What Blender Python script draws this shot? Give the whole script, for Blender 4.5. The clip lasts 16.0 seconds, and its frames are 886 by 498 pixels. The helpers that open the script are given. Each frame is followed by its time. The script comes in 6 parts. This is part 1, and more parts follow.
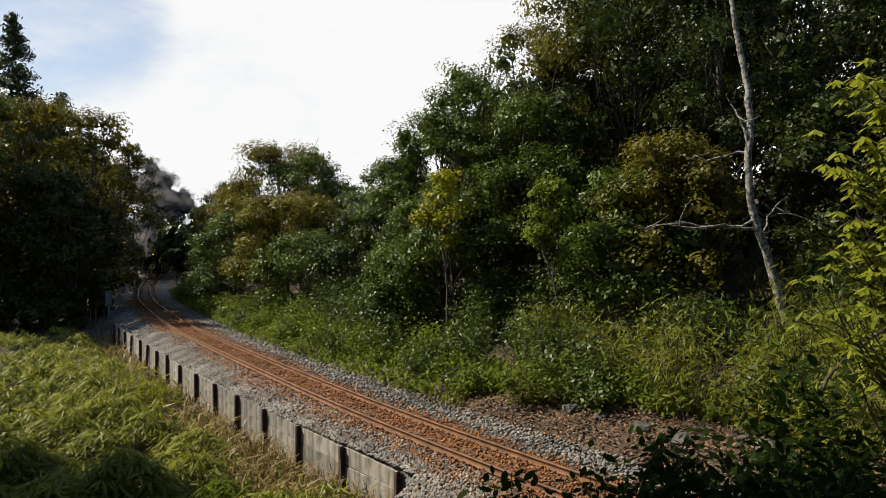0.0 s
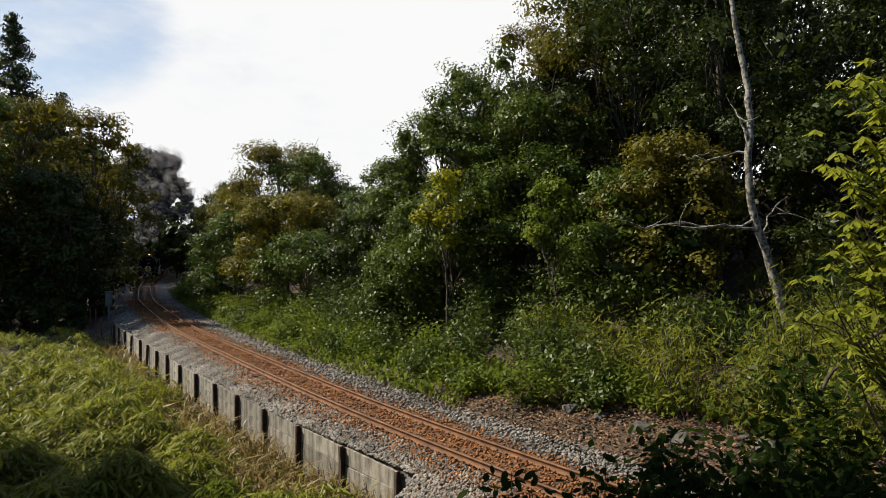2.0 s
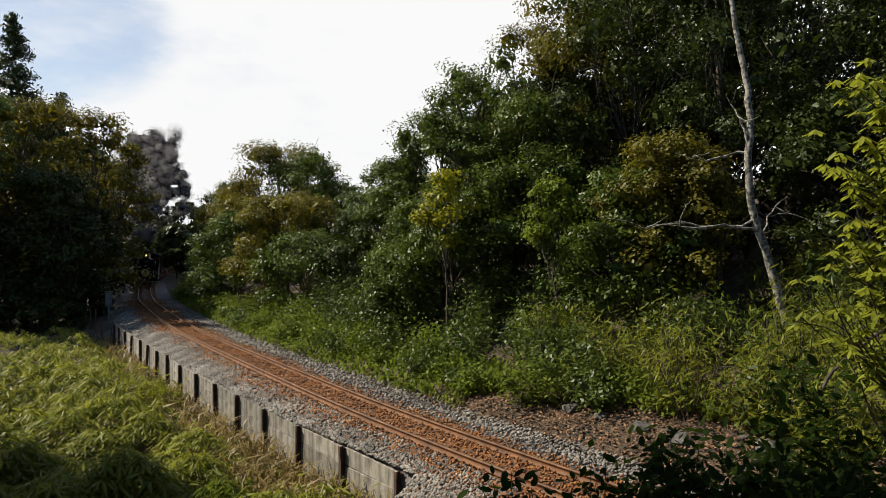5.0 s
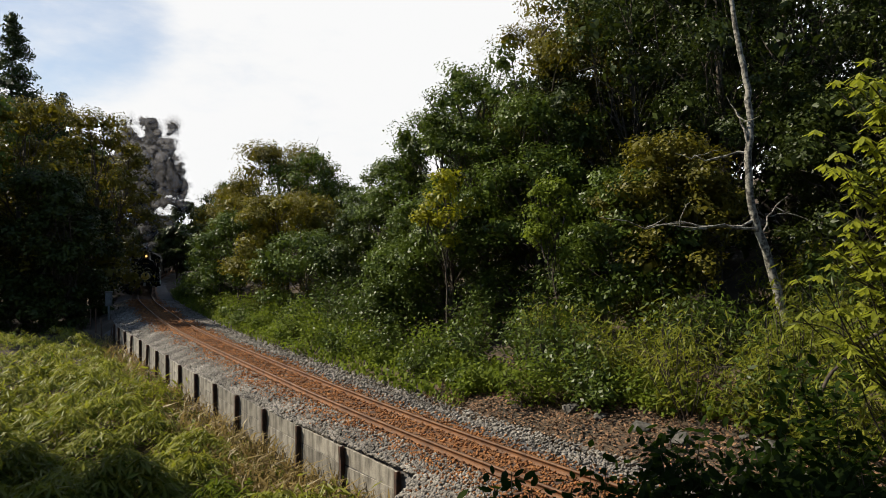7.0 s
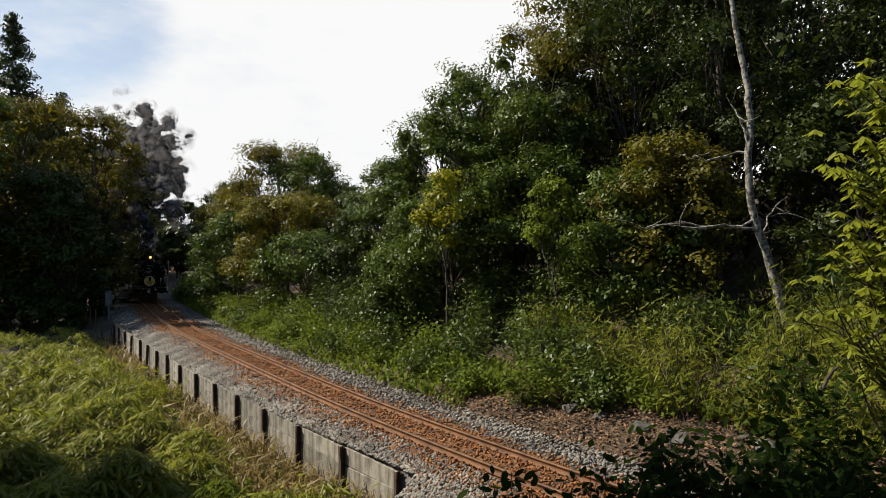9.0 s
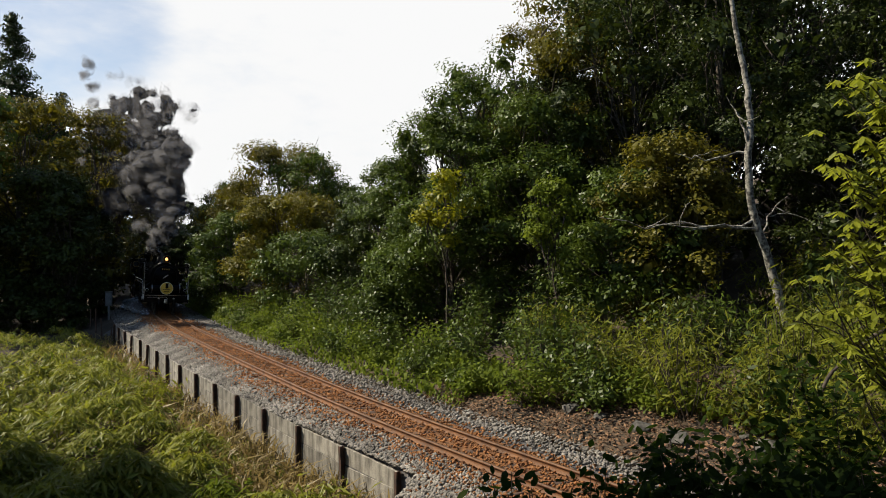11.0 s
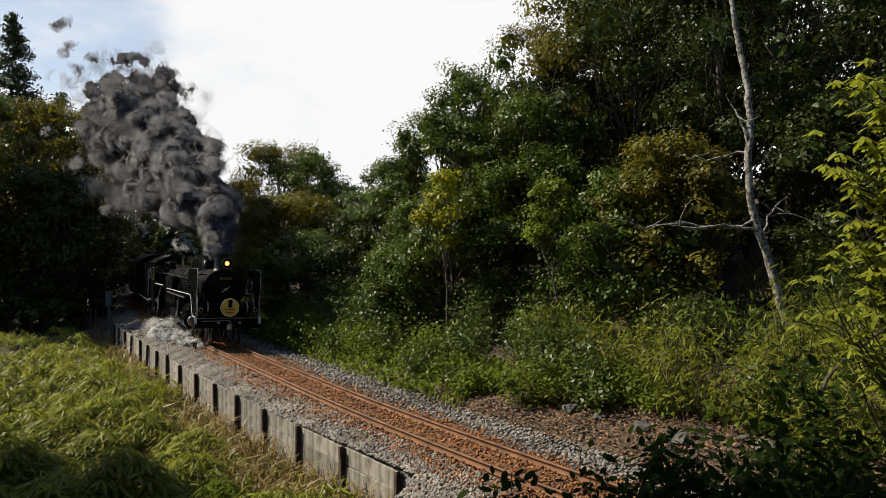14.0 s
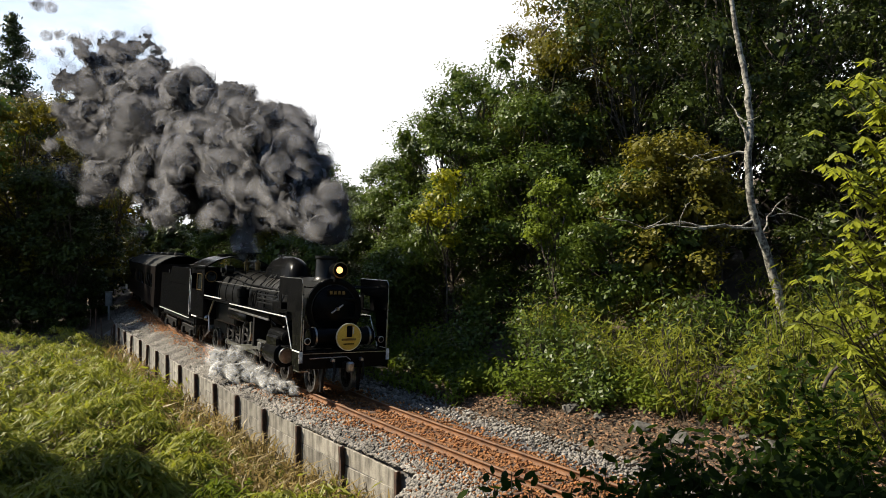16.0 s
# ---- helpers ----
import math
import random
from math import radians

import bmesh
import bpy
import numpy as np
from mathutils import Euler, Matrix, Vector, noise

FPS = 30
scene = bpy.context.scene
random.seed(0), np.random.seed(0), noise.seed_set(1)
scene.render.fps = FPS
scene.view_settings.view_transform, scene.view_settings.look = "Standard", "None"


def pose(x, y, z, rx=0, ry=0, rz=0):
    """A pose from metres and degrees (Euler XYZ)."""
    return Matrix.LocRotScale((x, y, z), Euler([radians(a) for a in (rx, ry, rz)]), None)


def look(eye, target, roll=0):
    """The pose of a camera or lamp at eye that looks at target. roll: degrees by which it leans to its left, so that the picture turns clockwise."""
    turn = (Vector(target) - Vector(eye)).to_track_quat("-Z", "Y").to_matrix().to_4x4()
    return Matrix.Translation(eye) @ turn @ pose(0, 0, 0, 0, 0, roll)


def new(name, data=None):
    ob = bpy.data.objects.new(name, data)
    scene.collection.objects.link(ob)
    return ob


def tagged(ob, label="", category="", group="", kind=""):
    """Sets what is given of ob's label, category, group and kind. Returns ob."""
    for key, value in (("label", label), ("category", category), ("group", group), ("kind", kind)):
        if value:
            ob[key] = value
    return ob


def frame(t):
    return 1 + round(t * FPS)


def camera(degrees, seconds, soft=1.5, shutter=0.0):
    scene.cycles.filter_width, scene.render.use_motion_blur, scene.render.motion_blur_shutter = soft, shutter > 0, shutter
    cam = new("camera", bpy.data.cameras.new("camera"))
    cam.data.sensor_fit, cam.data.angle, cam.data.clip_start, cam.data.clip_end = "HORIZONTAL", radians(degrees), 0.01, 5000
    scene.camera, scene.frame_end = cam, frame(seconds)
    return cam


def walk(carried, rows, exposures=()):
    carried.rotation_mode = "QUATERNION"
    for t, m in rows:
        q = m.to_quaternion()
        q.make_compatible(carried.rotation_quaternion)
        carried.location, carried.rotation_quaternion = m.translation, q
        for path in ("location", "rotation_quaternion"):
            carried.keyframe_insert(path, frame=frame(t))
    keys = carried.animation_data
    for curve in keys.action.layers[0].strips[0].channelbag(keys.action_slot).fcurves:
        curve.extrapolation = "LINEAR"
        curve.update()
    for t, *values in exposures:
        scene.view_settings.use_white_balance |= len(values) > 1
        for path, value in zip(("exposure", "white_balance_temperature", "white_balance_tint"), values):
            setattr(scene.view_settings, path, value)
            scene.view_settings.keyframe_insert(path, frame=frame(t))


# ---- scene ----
# ---- camera: stands still on the bank beside the line ----
cam = camera(65.5, 16.0, soft=0.55)
EYE = (0.0, 0.0, 4.1)
walk(cam, [(0.0, pose(*EYE, 90.094, 0, 0)), (16.0, pose(*EYE, 90.094, 0, 0))],
     exposures=[(0.0, 0.67), (14.0, 0.67), (15.0, 0.97), (16.0, 1.20)])

# ---- daylight ----
SUN_TO = Vector((-0.80, 0.12, 0.78)).normalized()
world = bpy.data.worlds.new("sky")
scene.world = world
world.use_nodes = True
wn, wl = world.node_tree.nodes, world.node_tree.links
wn.clear()
w_out = wn.new("ShaderNodeOutputWorld")
w_bg = wn.new("ShaderNodeBackground")
w_cloud = wn.new("ShaderNodeBackground")
w_mix = wn.new("ShaderNodeMixShader")
w_sky = wn.new("ShaderNodeTexSky")
w_sky.sky_type = "NISHITA"
w_sky.sun_disc = False
w_sky.sun_elevation = math.asin(SUN_TO.z)
w_sky.sun_rotation = math.atan2(SUN_TO.x, SUN_TO.y)
w_sky.dust_density = 0.3
w_sky.ozone_density = 1.0
w_bg.inputs["Strength"].default_value = 0.068
w_cloud.inputs["Color"].default_value = (1.0, 1.0, 1.0, 1)
w_cloud.inputs["Strength"].default_value = 0.60
w_co = wn.new("ShaderNodeTexCoord")
w_map = wn.new("ShaderNodeMapping")
w_map.inputs["Scale"].default_value = (1.0, 1.0, 2.6)
w_map.inputs["Location"].default_value = (0.35, 0.1, 0.42)
w_noise = wn.new("ShaderNodeTexNoise")
w_noise.inputs["Scale"].default_value = 2.6
w_noise.inputs["Detail"].default_value = 8
w_noise.inputs["Roughness"].default_value = 0.6


def w_math(kind, a, b, clamp=False):
    n = wn.new("ShaderNodeMath")
    n.operation, n.use_clamp = kind, clamp
    for k, v in enumerate((a, b)):
        if isinstance(v, float):
            n.inputs[k].default_value = v
        else:
            wl.new(v, n.inputs[k])
    return n.outputs[0]


def w_range(v, lo, hi, a, b):
    n = wn.new("ShaderNodeMapRange")
    n.interpolation_type = "SMOOTHSTEP"
    for key, val in (("From Min", lo), ("From Max", hi), ("To Min", a), ("To Max", b)):
        n.inputs[key].default_value = val
    wl.new(v, n.inputs["Value"])
    return n.outputs["Result"]


# a bank of thin white cloud ahead, opening to blue overhead, behind and in one rift
w_dot = wn.new("ShaderNodeVectorMath")
w_dot.operation = "DOT_PRODUCT"
w_dot.inputs[1].default_value = Vector((-0.50, 0.90, 0.315)).normalized()
w_sep = wn.new("ShaderNodeSeparateXYZ")
wl.new(w_co.outputs["Generated"], w_dot.inputs[0])
wl.new(w_co.outputs["Generated"], w_sep.inputs[0])
wl.new(w_co.outputs["Generated"], w_map.inputs["Vector"])
wl.new(w_map.outputs["Vector"], w_noise.inputs["Vector"])
rift = w_range(w_dot.outputs["Value"], 0.988, 0.9985, 0.0, 0.30)
cover = w_math("SUBTRACT", w_math("ADD", w_noise.outputs["Fac"], 0.16), rift)
ahead = w_math("MULTIPLY", w_range(w_sep.outputs["Z"], 0.36, 0.70, 1.0, 0.10), w_range(w_sep.outputs["Y"], -0.10, 0.55, 0.12, 1.0))
w_fac = w_math("MULTIPLY", w_range(cover, 0.20, 0.56, 0.34, 1.0), ahead)
wl.new(w_fac, w_mix.inputs["Fac"])
w_tint = wn.new("ShaderNodeHueSaturation")
w_tint.inputs["Saturation"].default_value = 1.15
w_tint.inputs["Value"].default_value = 1.15
wl.new(w_sky.outputs["Color"], w_tint.inputs["Color"])
wl.new(w_tint.outputs["Color"], w_bg.inputs["Color"])
wl.new(w_bg.outputs["Background"], w_mix.inputs[1])
wl.new(w_cloud.outputs["Background"], w_mix.inputs[2])
wl.new(w_mix.outputs["Shader"], w_out.inputs["Surface"])

sun = new("sun", bpy.data.lights.new("sun", "SUN"))
sun.data.energy = 5.0
sun.data.angle = radians(0.6)
sun.data.color = (1.0, 0.915, 0.745)
sun.matrix_world = look(SUN_TO * 80, (0, 0, 0))


# ---- materials ----
def material(name, base, second, scale=6.0, rough=0.8, metal=0.0, bump=0.3, fine=40.0, spread=(0.35, 0.65), island=0.0, obj=0.0, spec=0.5, squash=(1, 1, 1)):
    """Two colours mixed by coarse noise, fine grain in brightness and relief."""
    m = bpy.data.materials.new(name)
    m.use_nodes = True
    n, l = m.node_tree.nodes, m.node_tree.links
    b = n["Principled BSDF"]
    b.inputs["Roughness"].default_value = rough
    b.inputs["Metallic"].default_value = metal
    b.inputs["Specular IOR Level"].default_value = spec
    co = n.new("ShaderNodeTexCoord")
    coarse = n.new("ShaderNodeTexNoise")
    coarse.inputs["Scale"].default_value = scale
    coarse.inputs["Detail"].default_value = 5
    grain = n.new("ShaderNodeTexNoise")
    grain.inputs["Scale"].default_value = fine
    grain.inputs["Detail"].default_value = 3
    ramp = n.new("ShaderNodeValToRGB")
    ramp.color_ramp.elements[0].position, ramp.color_ramp.elements[1].position = spread
    ramp.color_ramp.elements[0].color, ramp.color_ramp.elements[1].color = (*base, 1), (*second, 1)
    hsv = n.new("ShaderNodeHueSaturation")
    rng = n.new("ShaderNodeMapRange")
    rng.inputs["To Min"].default_value, rng.inputs["To Max"].default_value = 0.65, 1.35
    sq = n.new("ShaderNodeMapping")
    sq.inputs["Scale"].default_value = squash
    l.new(co.outputs["Object"], sq.inputs["Vector"])
    l.new(sq.outputs["Vector"], coarse.inputs["Vector"])
    l.new(co.outputs["Object"], grain.inputs["Vector"])
    l.new(coarse.outputs["Fac"], ramp.inputs["Fac"])
    l.new(ramp.outputs["Color"], hsv.inputs["Color"])
    l.new(grain.outputs["Fac"], rng.inputs["Value"])
    val = rng.outputs["Result"]
    for amount, node, out in ((island, "ShaderNodeNewGeometry", "Random Per Island"), (obj, "ShaderNodeObjectInfo", "Random")):
        if amount:
            src = n.new(node)
            r2 = n.new("ShaderNodeMapRange")
            r2.inputs["To Min"].default_value, r2.inputs["To Max"].default_value = 1 - amount, 1 + amount
            mul = n.new("ShaderNodeMath")
            mul.operation = "MULTIPLY"
            l.new(src.outputs[out], r2.inputs["Value"])
            l.new(val, mul.inputs[0])
            l.new(r2.outputs["Result"], mul.inputs[1])
            val = mul.outputs[0]
    l.new(val, hsv.inputs["Value"])
    l.new(hsv.outputs["Color"], b.inputs["Base Color"])
    if bump:
        bp = n.new("ShaderNodeBump")
        bp.inputs["Strength"].default_value = bump
        bp.inputs["Distance"].default_value = 0.02
        l.new(grain.outputs["Fac"], bp.inputs["Height"])
        l.new(bp.outputs["Normal"], b.inputs["Normal"])
    return m


def leaf_material(name, dark, light, through_col, thin=0.35, rough=0.45, spread=0.45, spec=0.2):
    """Leaves: two tones by island and by coarse noise, with light coming through."""
    dark, light, through_col = [(v[0] * 0.72, v[1] * 0.72, v[2] * 0.45) for v in (dark, light, through_col)]
    m = bpy.data.materials.new(name)
    m.use_nodes = True
    n, l = m.node_tree.nodes, m.node_tree.links
    b = n["Principled BSDF"]
    b.inputs["Roughness"].default_value = rough
    b.inputs["Specular IOR Level"].default_value = spec
    out = n["Material Output"]
    geo = n.new("ShaderNodeNewGeometry")
    co = n.new("ShaderNodeTexCoord")
    noi = n.new("ShaderNodeTexNoise")
    noi.inputs["Scale"].default_value = 0.55
    noi.inputs["Detail"].default_value = 3
    add = n.new("ShaderNodeMath")
    add.operation = "MULTIPLY_ADD"
    add.inputs[1].default_value = spread
    sub = n.new("ShaderNodeMapRange")
    sub.inputs["From Min"].default_value, sub.inputs["From Max"].default_value = 0.3, 0.7
    sub.inputs["To Min"].default_value, sub.inputs["To Max"].default_value = 0.0, 1 - spread
    mix = n.new("ShaderNodeMix")
    mix.data_type = "RGBA"
    mix.inputs[6].default_value, mix.inputs[7].default_value = (*dark, 1), (*light, 1)
    l.new(co.outputs["Object"], noi.inputs["Vector"])
    l.new(noi.outputs["Fac"], sub.inputs["Value"])
    l.new(geo.outputs["Random Per Island"], add.inputs[0])
    l.new(sub.outputs["Result"], add.inputs[2])
    l.new(add.outputs[0], mix.inputs[0])
    l.new(mix.outputs[2], b.inputs["Base Color"])
    tr = n.new("ShaderNodeBsdfTranslucent")
    tint = n.new("ShaderNodeMix")
    tint.data_type = "RGBA"
    tint.inputs[0].default_value = 0.5
    tint.inputs[7].default_value = (*through_col, 1)
    l.new(mix.outputs[2], tint.inputs[6])
    l.new(tint.outputs[2], tr.inputs["Color"])
    ms = n.new("ShaderNodeMixShader")
    ms.inputs[0].default_value = thin
    l.new(b.outputs[0], ms.inputs[1])
    l.new(tr.outputs[0], ms.inputs[2])
    l.new(ms.outputs[0], out.inputs["Surface"])
    return m


EARTH = material("earth", (0.026, 0.019, 0.011), (0.070, 0.046, 0.026), 0.8, 0.95, 0, 0.6, 14)
LITTER = material("leaf litter", (0.10, 0.050, 0.024), (0.24, 0.135, 0.070), 5, 0.9, 0, 0.5, 60, island=0.45)
STONE = material("ballast stone", (0.100, 0.088, 0.074), (0.225, 0.203, 0.175), 1.2, 0.85, 0, 0.5, 30, island=0.38)
RUST_STONE = material("rust-stained ballast", (0.125, 0.047, 0.012), (0.285, 0.118, 0.034), 2.5, 0.9, 0, 0.4, 30, island=0.28)
RUST_BED = material("rust-stained fine stone", (0.075, 0.030, 0.008), (0.21, 0.086, 0.025), 6, 0.95, 0, 0.7, 45)
BED = material("ballast bed", (0.05, 0.045, 0.042), (0.11, 0.10, 0.095), 3, 0.95, 0, 0.5, 25)
RAIL = material("rusty rail", (0.072, 0.027, 0.007), (0.155, 0.062, 0.018), 3, 0.75, 0.0, 0.3, 50)
RAIL_TOP = material("worn rail head", (0.085, 0.040, 0.017), (0.15, 0.075, 0.034), 3, 0.6, 0.0, 0.1, 50)
SLEEPER = material("old timber sleeper", (0.040, 0.023, 0.014), (0.095, 0.050, 0.028), 4, 0.9, 0, 0.6, 25, obj=0.3)
CONCRETE = material("weathered concrete", (0.055, 0.047, 0.038), (0.245, 0.222, 0.185), 5.0, 0.9, 0, 0.45, 26, spread=(0.34, 0.60), obj=0.25, squash=(1, 1, 0.22))
POST = material("rusted post steel", (0.035, 0.022, 0.016), (0.09, 0.045, 0.028), 6, 0.8, 0.2, 0.4, 40)
BARK = material("dark bark", (0.030, 0.023, 0.017), (0.075, 0.058, 0.042), 5, 0.95, 0, 0.8, 22)
PALE_BARK = material("pale lichened bark", (0.045, 0.040, 0.032), (0.25, 0.232, 0.19), 9, 0.9, 0, 0.6, 18, spread=(0.42, 0.57))
ROCK = material("mossy rock", (0.035, 0.032, 0.027), (0.10, 0.092, 0.08), 4, 0.95, 0, 0.8, 18)

L_OAK = leaf_material("evergreen oak leaf", (0.014, 0.028, 0.008), (0.165, 0.225, 0.052), (0.12, 0.17, 0.02), 0.28, 0.42)
# darker than the oak leaf: shade inside the wood is part of this colour
L_DARK = leaf_material("leaf darkened for deep wood", (0.009, 0.017, 0.006), (0.090, 0.118, 0.034), (0.08, 0.11, 0.02), 0.25, 0.42)
L_OLIVE = leaf_material("olive autumn leaf", (0.036, 0.040, 0.009), (0.250, 0.215, 0.038), (0.30, 0.25, 0.02), 0.33)
L_AMBER = leaf_material("amber autumn leaf", (0.055, 0.058, 0.011), (0.26, 0.225, 0.032), (0.30, 0.25, 0.02), 0.35)
L_YELLOW = leaf_material("yellow leaf", (0.13, 0.14, 0.012), (0.46, 0.44, 0.03), (0.50, 0.48, 0.03), 0.4)
L_CEDAR = leaf_material("cedar needles", (0.018, 0.032, 0.013), (0.050, 0.075, 0.026), (0.05, 0.08, 0.02), 0.15)
L_GRASS = leaf_material("bamboo grass blade", (0.075, 0.095, 0.016), (0.40, 0.40, 0.085), (0.42, 0.44, 0.05), 0.40)
L_STRAW = leaf_material("dry grass", (0.12, 0.075, 0.035), (0.42, 0.31, 0.17), (0.40, 0.28, 0.14), 0.35)
L_WEED = leaf_material("fresh weed leaf", (0.060, 0.098, 0.018), (0.26, 0.31, 0.060), (0.28, 0.36, 0.04), 0.42, spec=0.1)
L_BAMBOO = leaf_material("bamboo leaf", (0.045, 0.062, 0.014), (0.36, 0.37, 0.075), (0.44, 0.46, 0.06), 0.42, spec=0.12)
L_NEAR = leaf_material("lime backlit leaf", (0.17, 0.20, 0.030), (0.46, 0.48, 0.085), (0.52, 0.56, 0.06), 0.5)
# bank shrubs: deep shade is put into this near-black leaf colour
L_SHADE = leaf_material("shrub leaf darkened for shade", (0.008, 0.016, 0.005), (0.036, 0.062, 0.014), (0.07, 0.13, 0.02), 0.35, 0.7, spec=0.05)


# ---- mesh helpers ----
def mesh_of(name, verts, faces, mats, smooth=False, index=None):
    """A mesh from arrays; faces all of one size, or a list of lists."""
    me = bpy.data.meshes.new(name)
    verts = np.asarray(verts, dtype=np.float32)
    if isinstance(faces, np.ndarray):
        k = faces.shape[1]
        me.vertices.add(len(verts))
        me.vertices.foreach_set("co", verts.ravel())
        me.loops.add(faces.size)
        me.loops.foreach_set("vertex_index", faces.astype(np.int32).ravel())
        me.polygons.add(len(faces))
        me.polygons.foreach_set("loop_start", np.arange(0, faces.size, k, dtype=np.int32))
        me.polygons.foreach_set("loop_total", np.full(len(faces), k, dtype=np.int32))
    else:
        me.from_pydata([tuple(v) for v in verts], [], faces)
    for m in (mats if isinstance(mats, (list, tuple)) else [mats]):
        me.materials.append(m)
    if index is not None:
        me.polygons.foreach_set("material_index", np.asarray(index, dtype=np.int32))
    if smooth:
        me.polygons.foreach_set("use_smooth", np.ones(len(me.polygons), dtype=bool))
    me.update(calc_edges=True)
    return me


def part(name, bm, mat, parent=None, label="", smooth=False, at=None):
    """Links a bmesh (or a mesh) as one object under a thing or part."""
    if isinstance(bm, bmesh.types.BMesh):
        me = bpy.data.meshes.new(name)
        bm.to_mesh(me)
        bm.free()
        me.materials.append(mat)
        if smooth:
            me.polygons.foreach_set("use_smooth", np.ones(len(me.polygons), dtype=bool))
            me.set_sharp_from_angle(angle=radians(38))
    else:
        me = bm
    ob = new(name, me)
    ob.parent = parent
    if at is not None:
        ob.matrix_basis = at
    return tagged(ob, label)


def add_box(bm, x0, x1, y0, y1, z0, z1, bevel=0.0):
    made = bmesh.ops.create_cube(bm, size=1.0, matrix=Matrix.Translation(((x0 + x1) / 2, (y0 + y1) / 2, (z0 + z1) / 2)) @ Matrix.Diagonal((x1 - x0, y1 - y0, z1 - z0, 1)))
    if bevel:
        edges = list({e for v in made["verts"] for e in v.link_edges})
        bmesh.ops.bevel(bm, geom=edges, offset=bevel, segments=1, affect="EDGES")
    return bm


def box(x0, x1, y0, y1, z0, z1, bevel=0.0):
    return add_box(bmesh.new(), x0, x1, y0, y1, z0, z1, bevel)


def add_tube(bm, p0, p1, r0, r1=None, sides=12, caps=True):
    """A straight tapered tube from p0 to p1."""
    p0, p1 = Vector(p0), Vector(p1)
    d = p1 - p0
    q = d.to_track_quat("Z", "Y").to_matrix().to_4x4()
    bmesh.ops.create_cone(bm, cap_ends=caps, segments=sides, radius1=r0, radius2=r0 if r1 is None else r1, depth=d.length, matrix=Matrix.Translation((p0 + p1) / 2) @ q)
    return bm


def tube(p0, p1, r0, r1=None, sides=12):
    return add_tube(bmesh.new(), p0, p1, r0, r1, sides)


def add_lathe(bm, origin, axis, profile, sides=24):
    """Turns (along, radius) pairs round an axis through origin."""
    axis = Vector(axis).normalized()
    u = axis.orthogonal().normalized()
    v = axis.cross(u)
    rings = []
    for a, r in profile:
        c = Vector(origin) + axis * a
        if r < 1e-4:
            rings.append([bm.verts.new(c)])
        else:
            rings.append([bm.verts.new(c + (u * math.cos(k * math.tau / sides) + v * math.sin(k * math.tau / sides)) * r) for k in range(sides)])
    for a, b in zip(rings, rings[1:]):
        for k in range(sides):
            k2 = (k + 1) % sides
            if len(a) == 1 and len(b) > 1:
                bm.faces.new((a[0], b[k2], b[k]))
            elif len(b) == 1 and len(a) > 1:
                bm.faces.new((a[k], a[k2], b[0]))
            elif len(a) > 1:
                bm.faces.new((a[k], a[k2], b[k2], b[k]))
    bmesh.ops.recalc_face_normals(bm, faces=bm.faces)
    return bm


def lathe(origin, axis, profile, sides=24):
    return add_lathe(bmesh.new(), origin, axis, profile, sides)


def add_plate(bm, outline, y0, y1):
    """A flat plate: an (x, z) outline given thickness across y."""
    a = [bm.verts.new((x, y0, z)) for x, z in outline]
    b = [bm.verts.new((x, y1, z)) for x, z in outline]
    bm.faces.new(a)
    bm.faces.new(list(reversed(b)))
    n = len(a)
    for k in range(n):
        bm.faces.new((a[k], b[k], b[(k + 1) % n], a[(k + 1) % n]))
    bmesh.ops.recalc_face_normals(bm, faces=bm.faces)
    return bm


def plate(outline, y0, y1):
    return add_plate(bmesh.new(), outline, y0, y1)


class Sticks:
    """Collects bent tapered limbs for one mesh."""

    def __init__(self, sides=6):
        self.v, self.f, self.n, self.sides = [], [], 0, sides

    def limb(self, pts, radii):
        k = self.sides
        pts = np.asarray(pts, dtype=float)
        tang = np.gradient(pts, axis=0)
        tang /= np.linalg.norm(tang, axis=1, keepdims=True) + 1e-9
        ref = np.array([1.0, 0.13, 0.21]) if abs(tang[0][2]) > 0.6 else np.array([0.1, 0.2, 1.0])
        u = np.cross(tang, ref)
        u /= np.linalg.norm(u, axis=1, keepdims=True) + 1e-9
        w = np.cross(tang, u)
        ang = np.arange(k) * math.tau / k
        ring = pts[:, None] + np.asarray(radii)[:, None, None] * (u[:, None] * np.cos(ang)[None, :, None] + w[:, None] * np.sin(ang)[None, :, None])
        self.v.append(ring.reshape(-1, 3))
        idx = np.arange(len(pts) * k).reshape(-1, k) + self.n
        a, b = idx[:-1], idx[1:]
        self.f.append(np.stack([a, np.roll(a, -1, 1), np.roll(b, -1, 1), b], 2).reshape(-1, 4))
        self.n += len(pts) * k

    def mesh(self, name, mat):
        return mesh_of(name, np.concatenate(self.v), np.concatenate(self.f), mat, True)


def bent(p0, p1, rs, n=6, sag=0.15):
    """Points from p0 to p1 with a random bend."""
    p0, p1 = np.asarray(p0, float), np.asarray(p1, float)
    t = np.linspace(0, 1, n)[:, None]
    d = np.linalg.norm(p1 - p0)
    off = rs.normal(0, 1, 3) * d * sag
    wig = rs.normal(0, 1, (n, 3)) * d * sag * 0.18
    wig[0] = wig[-1] = 0
    return p0 + (p1 - p0) * t + off * (t * (1 - t)) * 1.6 + wig


def unit(a):
    return a / (np.linalg.norm(a, axis=1, keepdims=True) + 1e-9)


